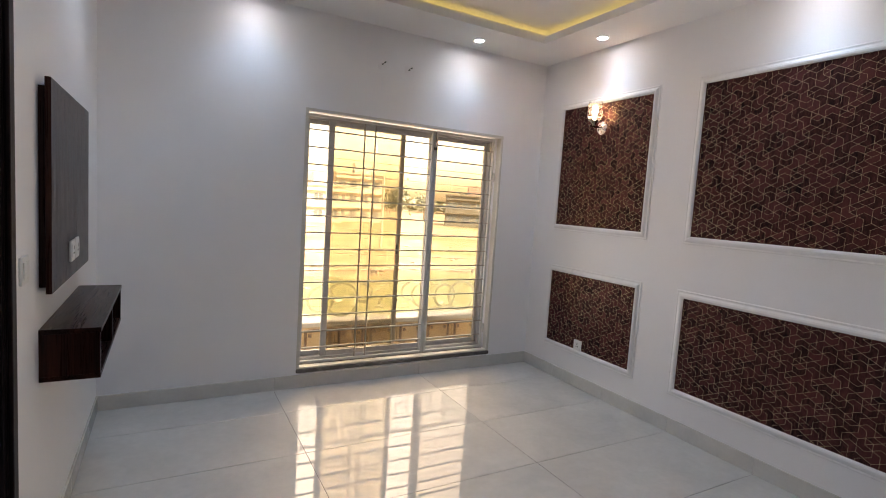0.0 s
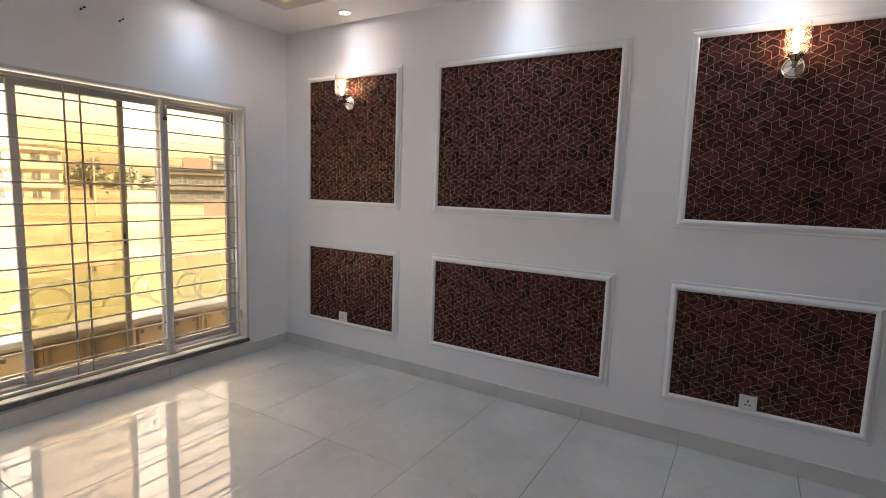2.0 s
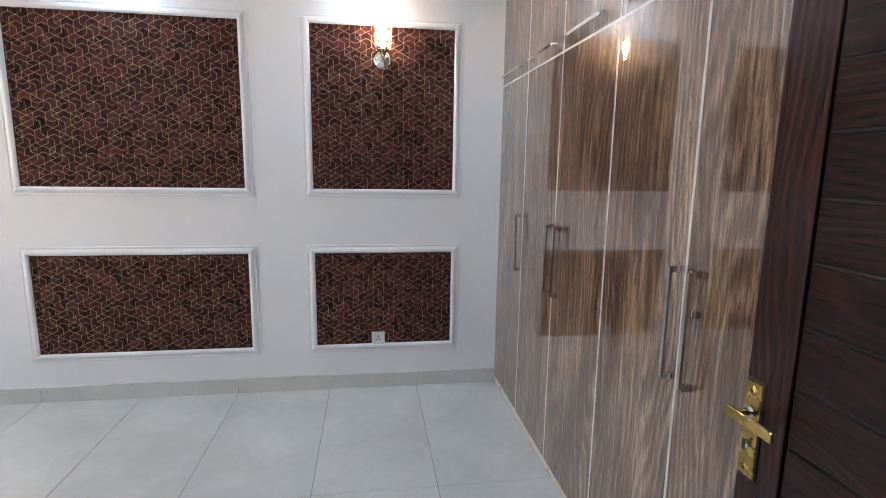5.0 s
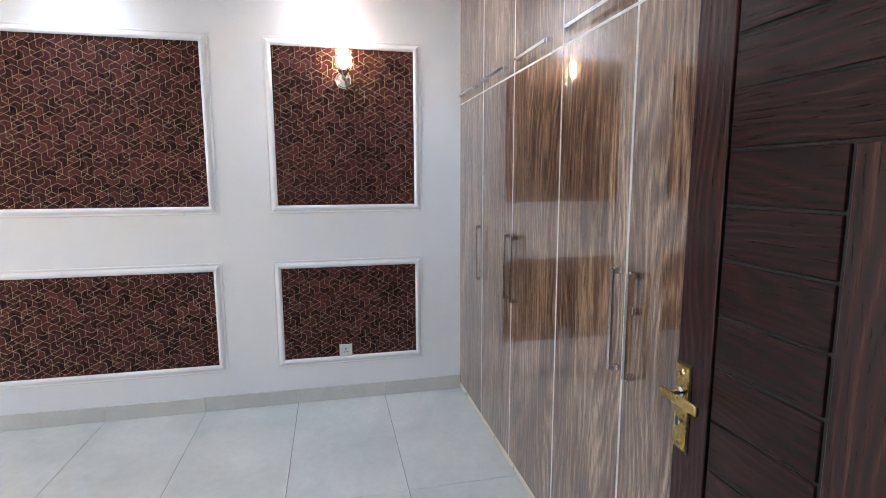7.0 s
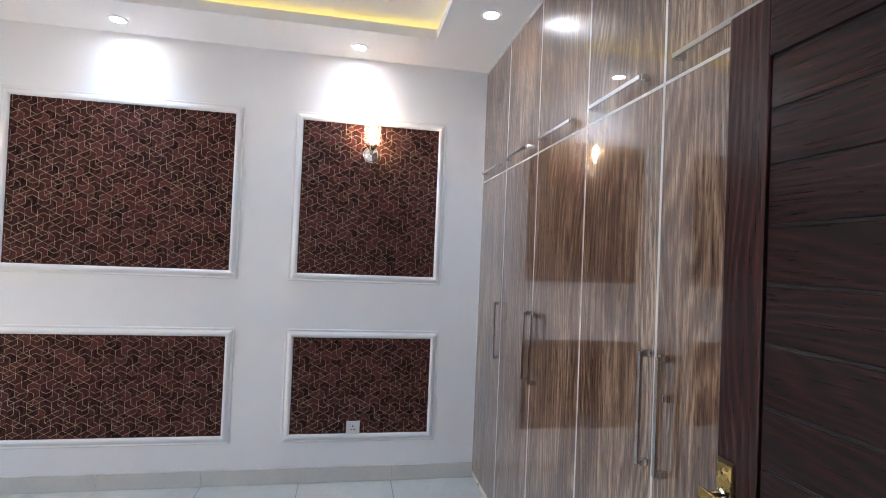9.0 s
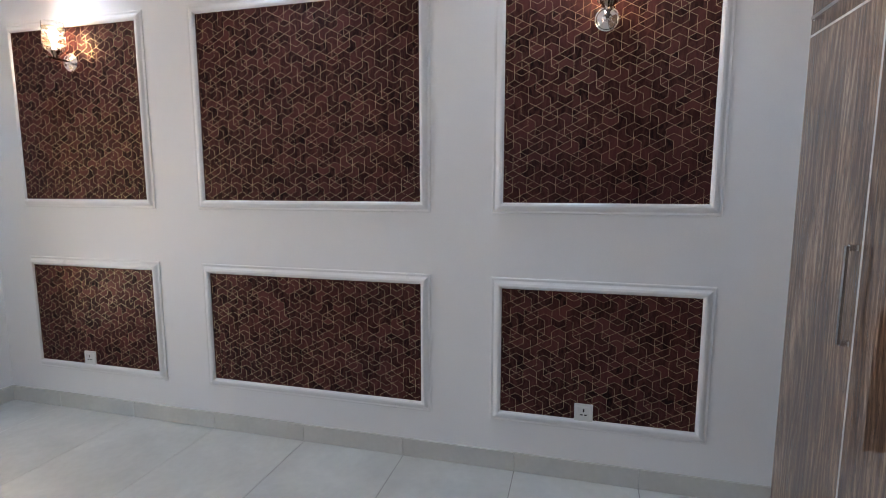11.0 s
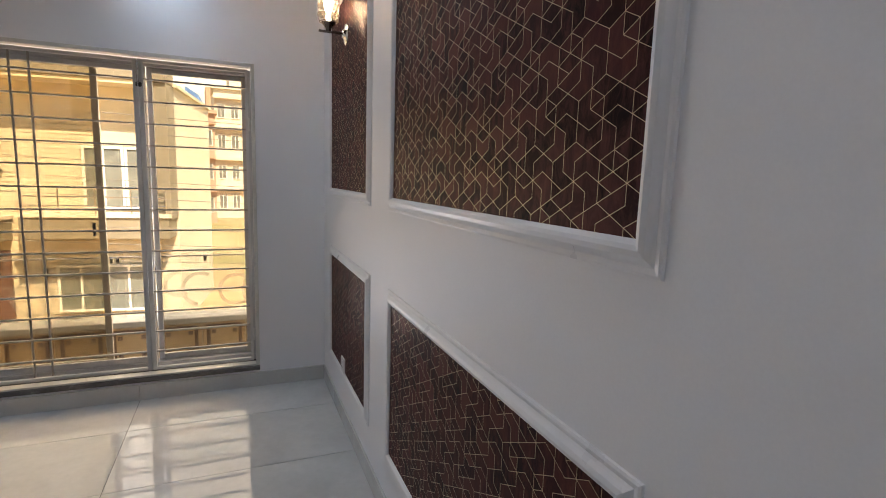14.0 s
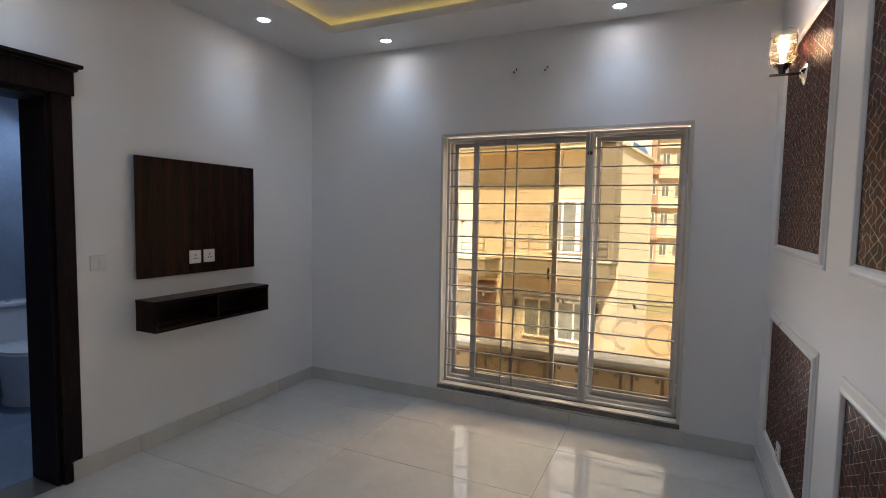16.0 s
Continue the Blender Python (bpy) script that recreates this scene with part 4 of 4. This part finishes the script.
# Hall behind the entry doorway: plain walls that close the place.
door_frame("door_1", ENTRY[0], ENTRY[1], ENTRY[2], "dark stained wooden frame of the entry doorway", 1)
bm = bmesh.new()
HX0, HX1, HY0, HY1 = -1.45, WEST - WALL_T, -1.5, 0.60
box(bm, HX0 - 0.1, HX0, HY0 - 0.1, HY1, -0.1, 2.8)
box(bm, HX0, HX1, HY0 - 0.1, HY0, -0.1, 2.8)
box(bm, HX0 - 0.1, HX1, HY1 - 0.1, HY1, -0.1, 2.8)
structure("hall_wall", bm, WHITE_PAINT, "plain white hall walls", "wall")
structure("hall_floor", boxed(HX0, HX1, HY0, HY1 - 0.1, -0.1, -0.001), TILE, "pale tiled hall floor", "floor")
structure("hall_ceiling", boxed(HX0 - 0.1, HX1, HY0 - 0.1, HY1, 2.8, 2.85), CEIL_PAINT, "white hall ceiling", "ceiling")

# ---------------------------------------------------------------- balcony ledge outside the window
STONE = surface("pale_ledge_stone", (0.50, 0.50, 0.47), (0.60, 0.60, 0.57), (0.5, 0.7), 3.0, 60.0, 0.1)
ORNATE = surface("ornate_cream_tile", (0.46, 0.33, 0.17), (0.58, 0.44, 0.25), (0.3, 0.45), 9.0, 60.0, 0.05, shuffle=True)
BROWN_LINE = surface("brown_tile_line", (0.10, 0.055, 0.025), (0.17, 0.09, 0.04), (0.3, 0.5), 20.0, 90.0, 0.0)
PY = 4.31
GROUND = -3.6
structure("balcony_slab", boxed(0.0, 5.2, NORTH + WALL_T, 4.50, -0.25, 0.03), STONE, "narrow balcony floor outside the window", "balcony floor")
par = thing("parapet", (2.6, PY, 0.03), "low balcony parapet faced with ornate brown tiles", "parapet", "", "structure")
part("wall", boxed(0.0, 5.2, PY + 0.012, 4.47, 0.03, 0.318), STONE, par)
part("coping", boxed(-0.02, 5.22, PY - 0.02, 4.50, 0.318, 0.362, bevel=0.006), STONE, par, "pale stone coping")
rail = thing("glass_railing", (2.6, 4.39, 0.362), "clear glass balcony railing with frosted scroll pattern", "railing")
for k in range(4):
    g = part("glass_panel", boxed(0.05 + 1.28 * k, 1.29 + 1.28 * k, 4.386, 4.394, 0.364, 0.86), CLEAR_GLASS, rail)
    g.visible_shadow = False
part("top_rail", rod(bmesh.new(), (0.0, 4.385, 0.815), (5.2, 4.385, 0.815), 0.006, 10), STEEL, rail, smooth=True)
for x in (0.72, 1.30, 1.83, 2.50, 2.54, 3.10, 3.62, 4.2):
    part("clamp", boxed(x - 0.012, x + 0.012, 4.368, 4.384, 0.775, 0.815, bevel=0.003), STEEL, rail)


def scroll(x, z, r, start, sweep, w=0.026):
    bm = bmesh.new()
    n = max(8, int(sweep / 10))
    last = None
    for k in range(n + 1):
        a = radians(start + sweep * k / n)
        pair = [bm.verts.new((x + (r + s * w / 2) * math.cos(a), 4.3845, z + (r + s * w / 2) * math.sin(a))) for s in (-1, 1)]
        if last:
            bm.faces.new((last[0], last[1], pair[1], pair[0]))
        last = pair
    ob = part("frosted_scroll", bm, FROST, rail, "frosted scroll ornament")
    ob.visible_shadow = False


for x in (0.75, 2.03, 3.31):
    scroll(x, 0.545, 0.115, 0, 360)
    scroll(x + 0.20, 0.54, 0.150, 0, 360)
    scroll(x + 0.40, 0.60, 0.085, 230, 220)
    scroll(x + 0.66, 0.47, 0.100, 20, 150)
    scroll(x + 0.88, 0.60, 0.085, 90, 220)
    scroll(x + 1.03, 0.56, 0.120, 60, 200)

# ---------------------------------------------------------------- outdoors
def earth():
    m, nt, b, _ = nodes_of("dry_earth")
    v = coords(nt)
    big, mid, fine = noisy(nt, v, 0.045, 5.0, 0.6, 0.8), noisy(nt, v, 0.35, 6.0, 0.65), noisy(nt, v, 4.0, 4.0)
    soil = ramp(nt, mid, [(0.3, (0.27, 0.17, 0.085)), (0.5, (0.37, 0.26, 0.15)), (0.72, (0.47, 0.37, 0.24))])
    grass = ramp(nt, fine, [(0.3, (0.10, 0.12, 0.03)), (0.7, (0.20, 0.21, 0.07))])
    cover = ramp(nt, big, [(0.50, (0.0, 0.0, 0.0)), (0.62, (0.85, 0.85, 0.85))])
    nt.links.new(mix(nt, soil, grass, cover), b.inputs["Base Color"])
    b.inputs["Roughness"].default_value = 0.95
    bump(nt, b, fine, 0.5, 0.05)
    return m


EARTH = earth()
LAWN = surface("rough_grass", (0.17, 0.17, 0.065), (0.27, 0.25, 0.12), (0.9, 1.0), 0.5, 9.0, 0.4, grain=0.5, distance=0.05)
RUBBLE = surface("pale_rubble", (0.42, 0.38, 0.30), (0.55, 0.50, 0.42), (0.8, 1.0), 2.0, 20.0, 0.3)
PLASTER = surface("cream_plaster", (0.62, 0.56, 0.46), (0.72, 0.66, 0.56), (0.7, 0.9), 0.6, 25.0, 0.1)
CLAD = surface("striped_stone_cladding", (0.58, 0.51, 0.39), (0.68, 0.61, 0.48), (0.6, 0.8), 1.2, 18.0, 0.2, shuffle=True, grain=0.4)
GREY_CLAD = surface("grey_stone_cladding", (0.21, 0.185, 0.135), (0.29, 0.26, 0.20), (0.6, 0.8), 1.5, 20.0, 0.2, shuffle=True, grain=0.4)
TAN = surface("tan_render", (0.58, 0.50, 0.34), (0.66, 0.58, 0.42), (0.7, 0.9), 0.7, 25.0, 0.1)
SHUTTER = surface("brown_door_paint", (0.11, 0.055, 0.04), (0.16, 0.08, 0.06), (0.4, 0.6), 3.0, 40.0, 0.05)
DARK_PANE = surface("house_window_glass", (0.13, 0.145, 0.14), (0.22, 0.235, 0.225), (0.05, 0.12), 2.0, 30.0, 0.0, specular=0.8)
BRICK_RED = surface("red_brick_far", (0.42, 0.28, 0.21), (0.50, 0.35, 0.27), (0.8, 0.95), 1.0, 12.0, 0.1)
# Leaf colour paled to stand in for the haze over the field.
LEAVES = surface("haze_paled_foliage", (0.26, 0.26, 0.17), (0.36, 0.36, 0.25), (0.7, 0.9), 1.0, 8.0, 0.0)
BARK = surface("bark", (0.10, 0.075, 0.05), (0.16, 0.12, 0.08), (0.8, 0.95), 3.0, 20.0, 0.2)
BLUE = surface("blue_sheet", (0.06, 0.14, 0.34), (0.08, 0.18, 0.42), (0.5, 0.7), 2.0, 20.0, 0.0)
WIRE = surface("cable_rubber", (0.16, 0.15, 0.14), (0.22, 0.21, 0.19), (0.5, 0.7), 5.0, 30.0, 0.0)

bm = bmesh.new()
S = 3000.0
bm.faces.new([bm.verts.new((x, y, GROUND)) for x, y in ((-S, -S), (S, -S), (S, S), (-S, S))])
structure("ground", bm, EARTH, "dry bare earth with patches of grass", "ground")

rng = random.Random(5)
bm = bmesh.new()
grid = {}
for i in range(25):
    for j in range(13):
        x, y = 3.6 + i * 1.6, 13.0 + j * 1.5
        edge_out = 0.8 * math.sin(i * 0.9) + 0.5 * math.sin(i * 2.3)
        grid[i, j] = bm.verts.new((x, y + (edge_out if j == 12 else 0), GROUND + 0.03 + 0.05 * rng.random()))
for i in range(24):
    for j in range(12):
        bm.faces.new((grid[i, j], grid[i + 1, j], grid[i + 1, j + 1], grid[i, j + 1]))
tagged(structure("lawn", bm, LAWN, "uneven green grass plot", "grass"), kind="stuff")

bm = bmesh.new()
for k in range(260):
    d = 16 + 60 * rng.random() ** 1.6
    a = rng.uniform(0.02, 0.75)
    x, y, s = 1.5 + d * math.sin(a), d * math.cos(a), rng.uniform(0.04, 0.18)
    vs = bmesh.ops.create_icosphere(bm, subdivisions=1, radius=s, matrix=Matrix.Translation((x, y, GROUND + s * 0.4)) @ Matrix.Diagonal((1.4, 1.0, 0.6, 1)))["verts"]
    for v in vs:
        v.co += Vector((rng.uniform(-0.3, 0.3), rng.uniform(-0.3, 0.3), rng.uniform(-0.2, 0.2))) * s
tagged(part("rubble", bm, RUBBLE), "scattered pale stones and rubble on the ground", "rubble", "", "stuff")


def far_window(parent, p, w, h, face, pane_mat=None, deep=0.06, sill=True):
    """A window in a wall that faces -y: a frame with a recessed pane, its lower corner at p."""
    x, y, z = p
    f = bmesh.new()
    b = 0.07
    box(f, x, x + b, y - 0.05, y + deep, z, z + h)
    box(f, x + w - b, x + w, y - 0.05, y + deep, z, z + h)
    box(f, x + b, x + w - b, y - 0.05, y + deep, z, z + b)
    box(f, x + b, x + w - b, y - 0.05, y + deep, z + h - b, z + h)
    box(f, x + w / 2 - 0.03, x + w / 2 + 0.03, y - 0.04, y + deep, z + b, z + h - b)
    fr = part("window", f, face, parent)
    part("pane", boxed(x + b, x + w - b, y - 0.012, y + 0.002, z + b, z + h - b), pane_mat or DARK_PANE, fr)
    return fr


# The house across the plot, turned a little from the room's axes.
house = thing("neighbour_house", (1.65, 18.0, GROUND), "two-storey cream house with stone cladding and balconies", "house")
X1, Y1 = 1.65, 18.0
W = 9.5
part("wall", boxed(X1 - W, X1, Y1, Y1 + 5.7, GROUND, 3.9), PLASTER, house)
part("roof", boxed(X1 - W - 0.1, X1 + 0.1, Y1 - 0.1, Y1 + 5.8, 3.9, 4.0), PLASTER, house)
part("canopy", boxed(X1 - W, X1, Y1 - 1.0, Y1, 3.90, 4.60, bevel=0.02), GREY_CLAD, house, "deep grey stone eaves band")
part("soffit", boxed(X1 - W, X1 - 0.46, Y1 - 0.95, Y1, 3.80, 3.899), TAN, house)
part("fin", boxed(X1 - 0.45, X1, Y1 - 0.9, Y1, -0.05, 3.899, bevel=0.02), GREY_CLAD, house, "grey stone corner fin")
part("upper_band", boxed(X1 - W, -0.4, Y1 - 0.05, Y1, 3.02, 3.799), TAN, house, "tan rendered band")
part("upper_panel", boxed(-0.35, X1 - 0.46, Y1 - 0.07, Y1, 2.15, 3.799), TAN, house, "tan rendered panel over the windows")
for k in range(45):
    z = GROUND + 0.3 + 0.142 * k
    if z < 2.9:
        part("cladding_course", boxed(X1 - W, X1 - 0.46, Y1 - 0.022 - 0.012 * (k % 3), Y1, z, z + 0.126), CLAD, house)
far_window(house, (-0.86, Y1 - 0.09, 0.22), 1.10, 1.85, PLASTIC)
far_window(house, (0.26, Y1 - 0.09, 0.22), 0.92, 1.85, PLASTIC)
far_window(house, (-1.70, Y1 - 0.09, -2.95), 1.25, 1.45, PLASTIC)
far_window(house, (-0.42, Y1 - 0.09, -2.95), 1.25, 1.45, PLASTIC)
part("front_door", boxed(-3.65, -2.85, Y1 - 0.10, Y1, GROUND + 0.2, -1.05, bevel=0.01), SHUTTER, house, "brown front door")
part("garage_screen", boxed(-6.2, -5.05, Y1 - 0.10, Y1, -2.4, -1.05), GREY_CLAD, house, "patterned dark screen")
for x0, x1, z0, out in ((-2.15, 1.60, -0.60, 1.05), (-7.5, -2.75, -0.73, 1.3)):
    bal = part("balcony", boxed(x0, x1, Y1 - out, Y1 - 0.06, z0, z0 + 0.62, bevel=0.02), GREY_CLAD, house, "projecting stone-clad balcony")
    part("balcony_slab", boxed(x0 - 0.05, x1 + 0.05, Y1 - out - 0.05, Y1 - 0.06, z0 + 0.62, z0 + 0.72), PLASTER, bal)
    for z in (0.95, 1.20, 1.45):
        part("rail", rod(bmesh.new(), (x0 + 0.05, Y1 - out + 0.05, z0 + z), (x1 - 0.05, Y1 - out + 0.05, z0 + z), 0.02, 8), STEEL, bal)
    n = int((x1 - x0) / 0.9)
    for k in range(n + 1):
        x = x0 + 0.06 + (x1 - x0 - 0.12) * k / n
        part("post", rod(bmesh.new(), (x, Y1 - out + 0.05, z0 + 0.72), (x, Y1 - out + 0.05, z0 + 1.5), 0.022, 8), STEEL, bal)
for x in (-1.95, 1.02):
    part("lantern", lathe(bmesh.new(), (x, Y1 - 0.2, -1.75), (0, 0, 1), [(0.03, -0.16), (0.09, 0.08), (0.11, 0.11), (0.02, 0.18)], 6), BLACK, house, "black wall lantern")
for x, z in ((-5.9, 1.2), (-4.4, 1.2), (-2.9, 1.2)):
    part("spotlight", boxed(x - 0.03, x + 0.03, Y1 - 0.14, Y1, z, z + 0.10), BLACK, house)
house.matrix_basis = pose(X1, Y1, GROUND, 0, 0, -7.0)

yard = thing("boundary_wall", (-1.5, 14.6, GROUND), "low pale garden wall before the house", "wall")
part("wall", boxed(-8.5, 1.6, 14.6, 14.8, GROUND, GROUND + 0.55), CLAD, yard)
part("coping", boxed(-8.55, 1.65, 14.56, 14.84, GROUND + 0.55, GROUND + 0.63, bevel=0.01), PLASTER, yard)


def tower(name, x, y, w, d, storeys, wall, label, turn=0.0, cols=4, topping=None):
    """A plain distant block with rows of windows on its near face."""
    h = 3.2 * storeys + 0.8
    b = thing(name, (x, y, GROUND), label, "house")
    part("wall", boxed(x - w / 2, x + w / 2, y, y + d, GROUND, GROUND + h), wall, b)
    part("roof", boxed(x - w / 2 - 0.25, x + w / 2 + 0.25, y - 0.3, y + d + 0.3, GROUND + h, GROUND + h + 0.3), wall, b)
    part("stair_head", boxed(x - w * 0.1, x + w * 0.28, y + 1, y + d * 0.6, GROUND + h + 0.3, GROUND + h + 2.6), topping or wall, b)
    for s in range(storeys):
        z = GROUND + 1.0 + 3.2 * s
        part("ledge", boxed(x - w / 2 - 0.1, x + w / 2 + 0.1, y - 0.5, y, z - 0.9 + 3.2 - 0.3, z - 0.9 + 3.2), wall, b)
        for c in range(cols):
            cx = x - w / 2 + (c + 0.5) * w / cols
            far_window(b, (cx - w / cols * 0.3, y - 0.04, z), w / cols * 0.6, 1.5, PLASTIC)
    b.matrix_basis = pose(x, y, GROUND, 0, 0, turn)
    return b


tower("apartment_block", 3.4, 60.0, 4.0, 9.0, 4, PLASTER, "tall cream apartment block in the distance", 4, 3)
tower("brick_house", 1.05, 54.0, 1.1, 8.0, 3, BRICK_RED, "narrow red brick building behind the house", 4, 1)
tower("white_villa", 26.5, 98.0, 9.0, 9.0, 2, PLASTER, "white two-storey villa across the field", -8, 3)
tower("villa", 37.5, 106.0, 10.0, 9.0, 3, PLASTER, "cream three-storey villa across the field", -10, 4)
tower("villa", 64.0, 101.0, 13.0, 10.0, 2, GREY_CLAD, "grey two-storey villa across the field", -28, 4, BRICK_RED)
tower("villa", 72.0, 98.0, 8.0, 10.0, 3, PLASTER, "cream three-storey villa beside a grey one", -30, 3)
tower("villa", 90.0, 120.0, 12.0, 10.0, 2, TAN, "tan two-storey villa in the distance", -35, 4)
tower("villa", 51.0, 150.0, 12.0, 10.0, 2, TAN, "tan two-storey villa in the distance", -15, 4)
sheet = thing("tarpaulin", (1.95, 22.8, 4.0), "blue tarpaulin draped over a frame on the roof", "tarpaulin")
bm = bmesh.new()
low = [bm.verts.new(v) for v in ((1.60, 22.3, 4.003), (2.20, 22.3, 4.003), (2.24, 23.1, 4.003), (1.64, 23.1, 4.003))]
high = [bm.verts.new(v) for v in ((1.62, 22.35, 4.62), (2.08, 22.38, 4.34), (2.12, 23.05, 4.30), (1.70, 23.05, 4.58))]
for k in range(4):
    bm.faces.new((low[k], low[(k + 1) % 4], high[(k + 1) % 4], high[k]))
bm.faces.new(high)
part("sheet", bm, BLUE, sheet)

wall_far = thing("field_wall", (45.0, 62.0, GROUND), "long brown boundary wall across the field", "wall")
part("wall", boxed(38.0, 90.0, 72.0, 72.3, GROUND, GROUND + 2.0), BRICK_RED, wall_far)
wall_far.matrix_basis = pose(48.0, 58.0, GROUND, 0, 0, -28)


def tree(x, y, h, seed):
    """A tapered trunk with limbs and a crown of small leaf clumps."""
    r = random.Random(seed)
    t = thing("tree", (x, y, GROUND), "green tree across the field, its leaves paled for haze", "tree", "far trees")
    bm = rod(bmesh.new(), (x, y, GROUND), (x, y, GROUND + h * 0.5), h * 0.03, 8, h * 0.018)
    for k in range(5):
        a = r.uniform(0, 6.28)
        rod(bm, (x, y, GROUND + h * r.uniform(0.3, 0.5)), (x + h * 0.25 * math.cos(a), y + h * 0.25 * math.sin(a), GROUND + h * r.uniform(0.6, 0.8)), h * 0.012, 6, h * 0.004)
    part("trunk", bm, BARK, t)
    verts, faces = [], []
    for k in range(420):
        a, b, s = r.uniform(0, 6.28), r.gauss(0, 1), r.random() ** 0.4
        c = Vector((x + h * 0.42 * s * math.cos(a) * r.uniform(0.5, 1), y + h * 0.42 * s * math.sin(a) * r.uniform(0.5, 1), GROUND + h * (0.68 + 0.15 * b)))
        u, v = (Vector((r.gauss(0, 1), r.gauss(0, 1), r.gauss(0, 1))).normalized() * h * 0.05 for _ in range(2))
        n0 = len(verts)
        verts += [c - u, c + v, c + u, c - v]
        faces.append((n0, n0 + 1, n0 + 2, n0 + 3))
    bm = bmesh.new()
    vs = [bm.verts.new(v) for v in verts]
    for f in faces:
        bm.faces.new([vs[i] for i in f])
    part("crown", bm, LEAVES, t)


for k, (x, y, h) in enumerate(((30, 112, 4.5), (41, 128, 8), (46, 135, 9), (52, 130, 8), (57, 128, 9), (62, 140, 9), (68, 135, 8), (22, 140, 9), (80, 130, 9), (27, 150, 9), (36, 145, 8))):
    tree(x, y, h, 40 + k)
bm = bmesh.new()
for k in range(900):
    x, y, s = rng.uniform(-40, 240), rng.uniform(220, 260), rng.uniform(1.5, 4)
    vs = [bm.verts.new((x + rng.gauss(0, s), y + rng.gauss(0, s), GROUND + abs(rng.gauss(2.5, 2.2)) + (s * 0.4 if i > 1 else 0))) for i in range(4)]
    bm.faces.new(vs)
tagged(part("tree_line", bm, LEAVES), "line of trees on the horizon, its leaves paled for haze", "trees", "", "stuff")

# Poles and slack cables between the plots.
for x, y in ((20.0, 48.0), (-9.0, 12.5), (34, 75)):
    p = thing("utility_pole", (x, y, GROUND), "slim concrete utility pole", "utility pole")
    part("pole", rod(bmesh.new(), (x, y, GROUND), (x, y, GROUND + 8.0), 0.14, 10, 0.09), PLASTER, p)
    part("crossarm", boxed(x - 0.8, x + 0.8, y - 0.05, y + 0.05, GROUND + 7.2, GROUND + 7.35), STEEL, p)
for k in range(9):
    z = 2.55 - 0.40 * k + 0.1 * math.sin(k * 2.1)
    cu = bpy.data.curves.new("cable", "CURVE")
    cu.dimensions, cu.bevel_depth, cu.bevel_resolution = "3D", 0.008, 1
    sp = cu.splines.new("POLY")
    sp.points.add(20)
    for i in range(21):
        u = i / 20
        sp.points[i].co = (-9 + 29 * u, 12.5 - 1.5 * u, z + 0.5 - (0.5 + 0.08 * k) * u - 1.2 * 4 * u * (1 - u) * 0.35, 1)
    cu.materials.append(WIRE)
    tagged(new("cable", cu), "slack overhead cable crossing the plot", "cable", "overhead cables")

# ---------------------------------------------------------------- pieces: floor, parapet and bathroom tiles
for x0, x1 in zip(JOINTS_X, JOINTS_X[1:]):
    for y0, y1 in zip(JOINTS_Y, JOINTS_Y[1:]):
        a = max(x0, WEST + 0.001) if x0 < WEST else x0
        lay("tile", floor, TILE, a + (GAP if a > WEST + 0.01 else 0), x1 - GAP, y0 + GAP, y1 - GAP, 0.0)
for k in range(17):
    x = 0.02 + 0.305 * k
    t = part("tile", boxed(x, x + 0.300, PY, PY + 0.0115, 0.034, 0.316, bevel=0.002), ORNATE, par)
    inset = 0.026
    for a in ((x + inset, x + 0.3 - inset, 0.270, 0.297), (x + inset, x + 0.3 - inset, 0.060, 0.080), (x + inset, x + inset + 0.026, 0.080, 0.270), (x + 0.274 - inset, x + 0.3 - inset, 0.080, 0.270)):
        part("tile_line", boxed(a[0], a[1], PY - 0.0015, PY - 0.0002, a[2], a[3]), BROWN_LINE, t)
    for dx, dz in ((0.062, 0.095), (0.208, 0.095), (0.062, 0.225), (0.208, 0.225)):
        part("tile_corner", boxed(x + dx, x + dx + 0.030, PY - 0.0015, PY - 0.0002, dz, dz + 0.030), BROWN_LINE, t)
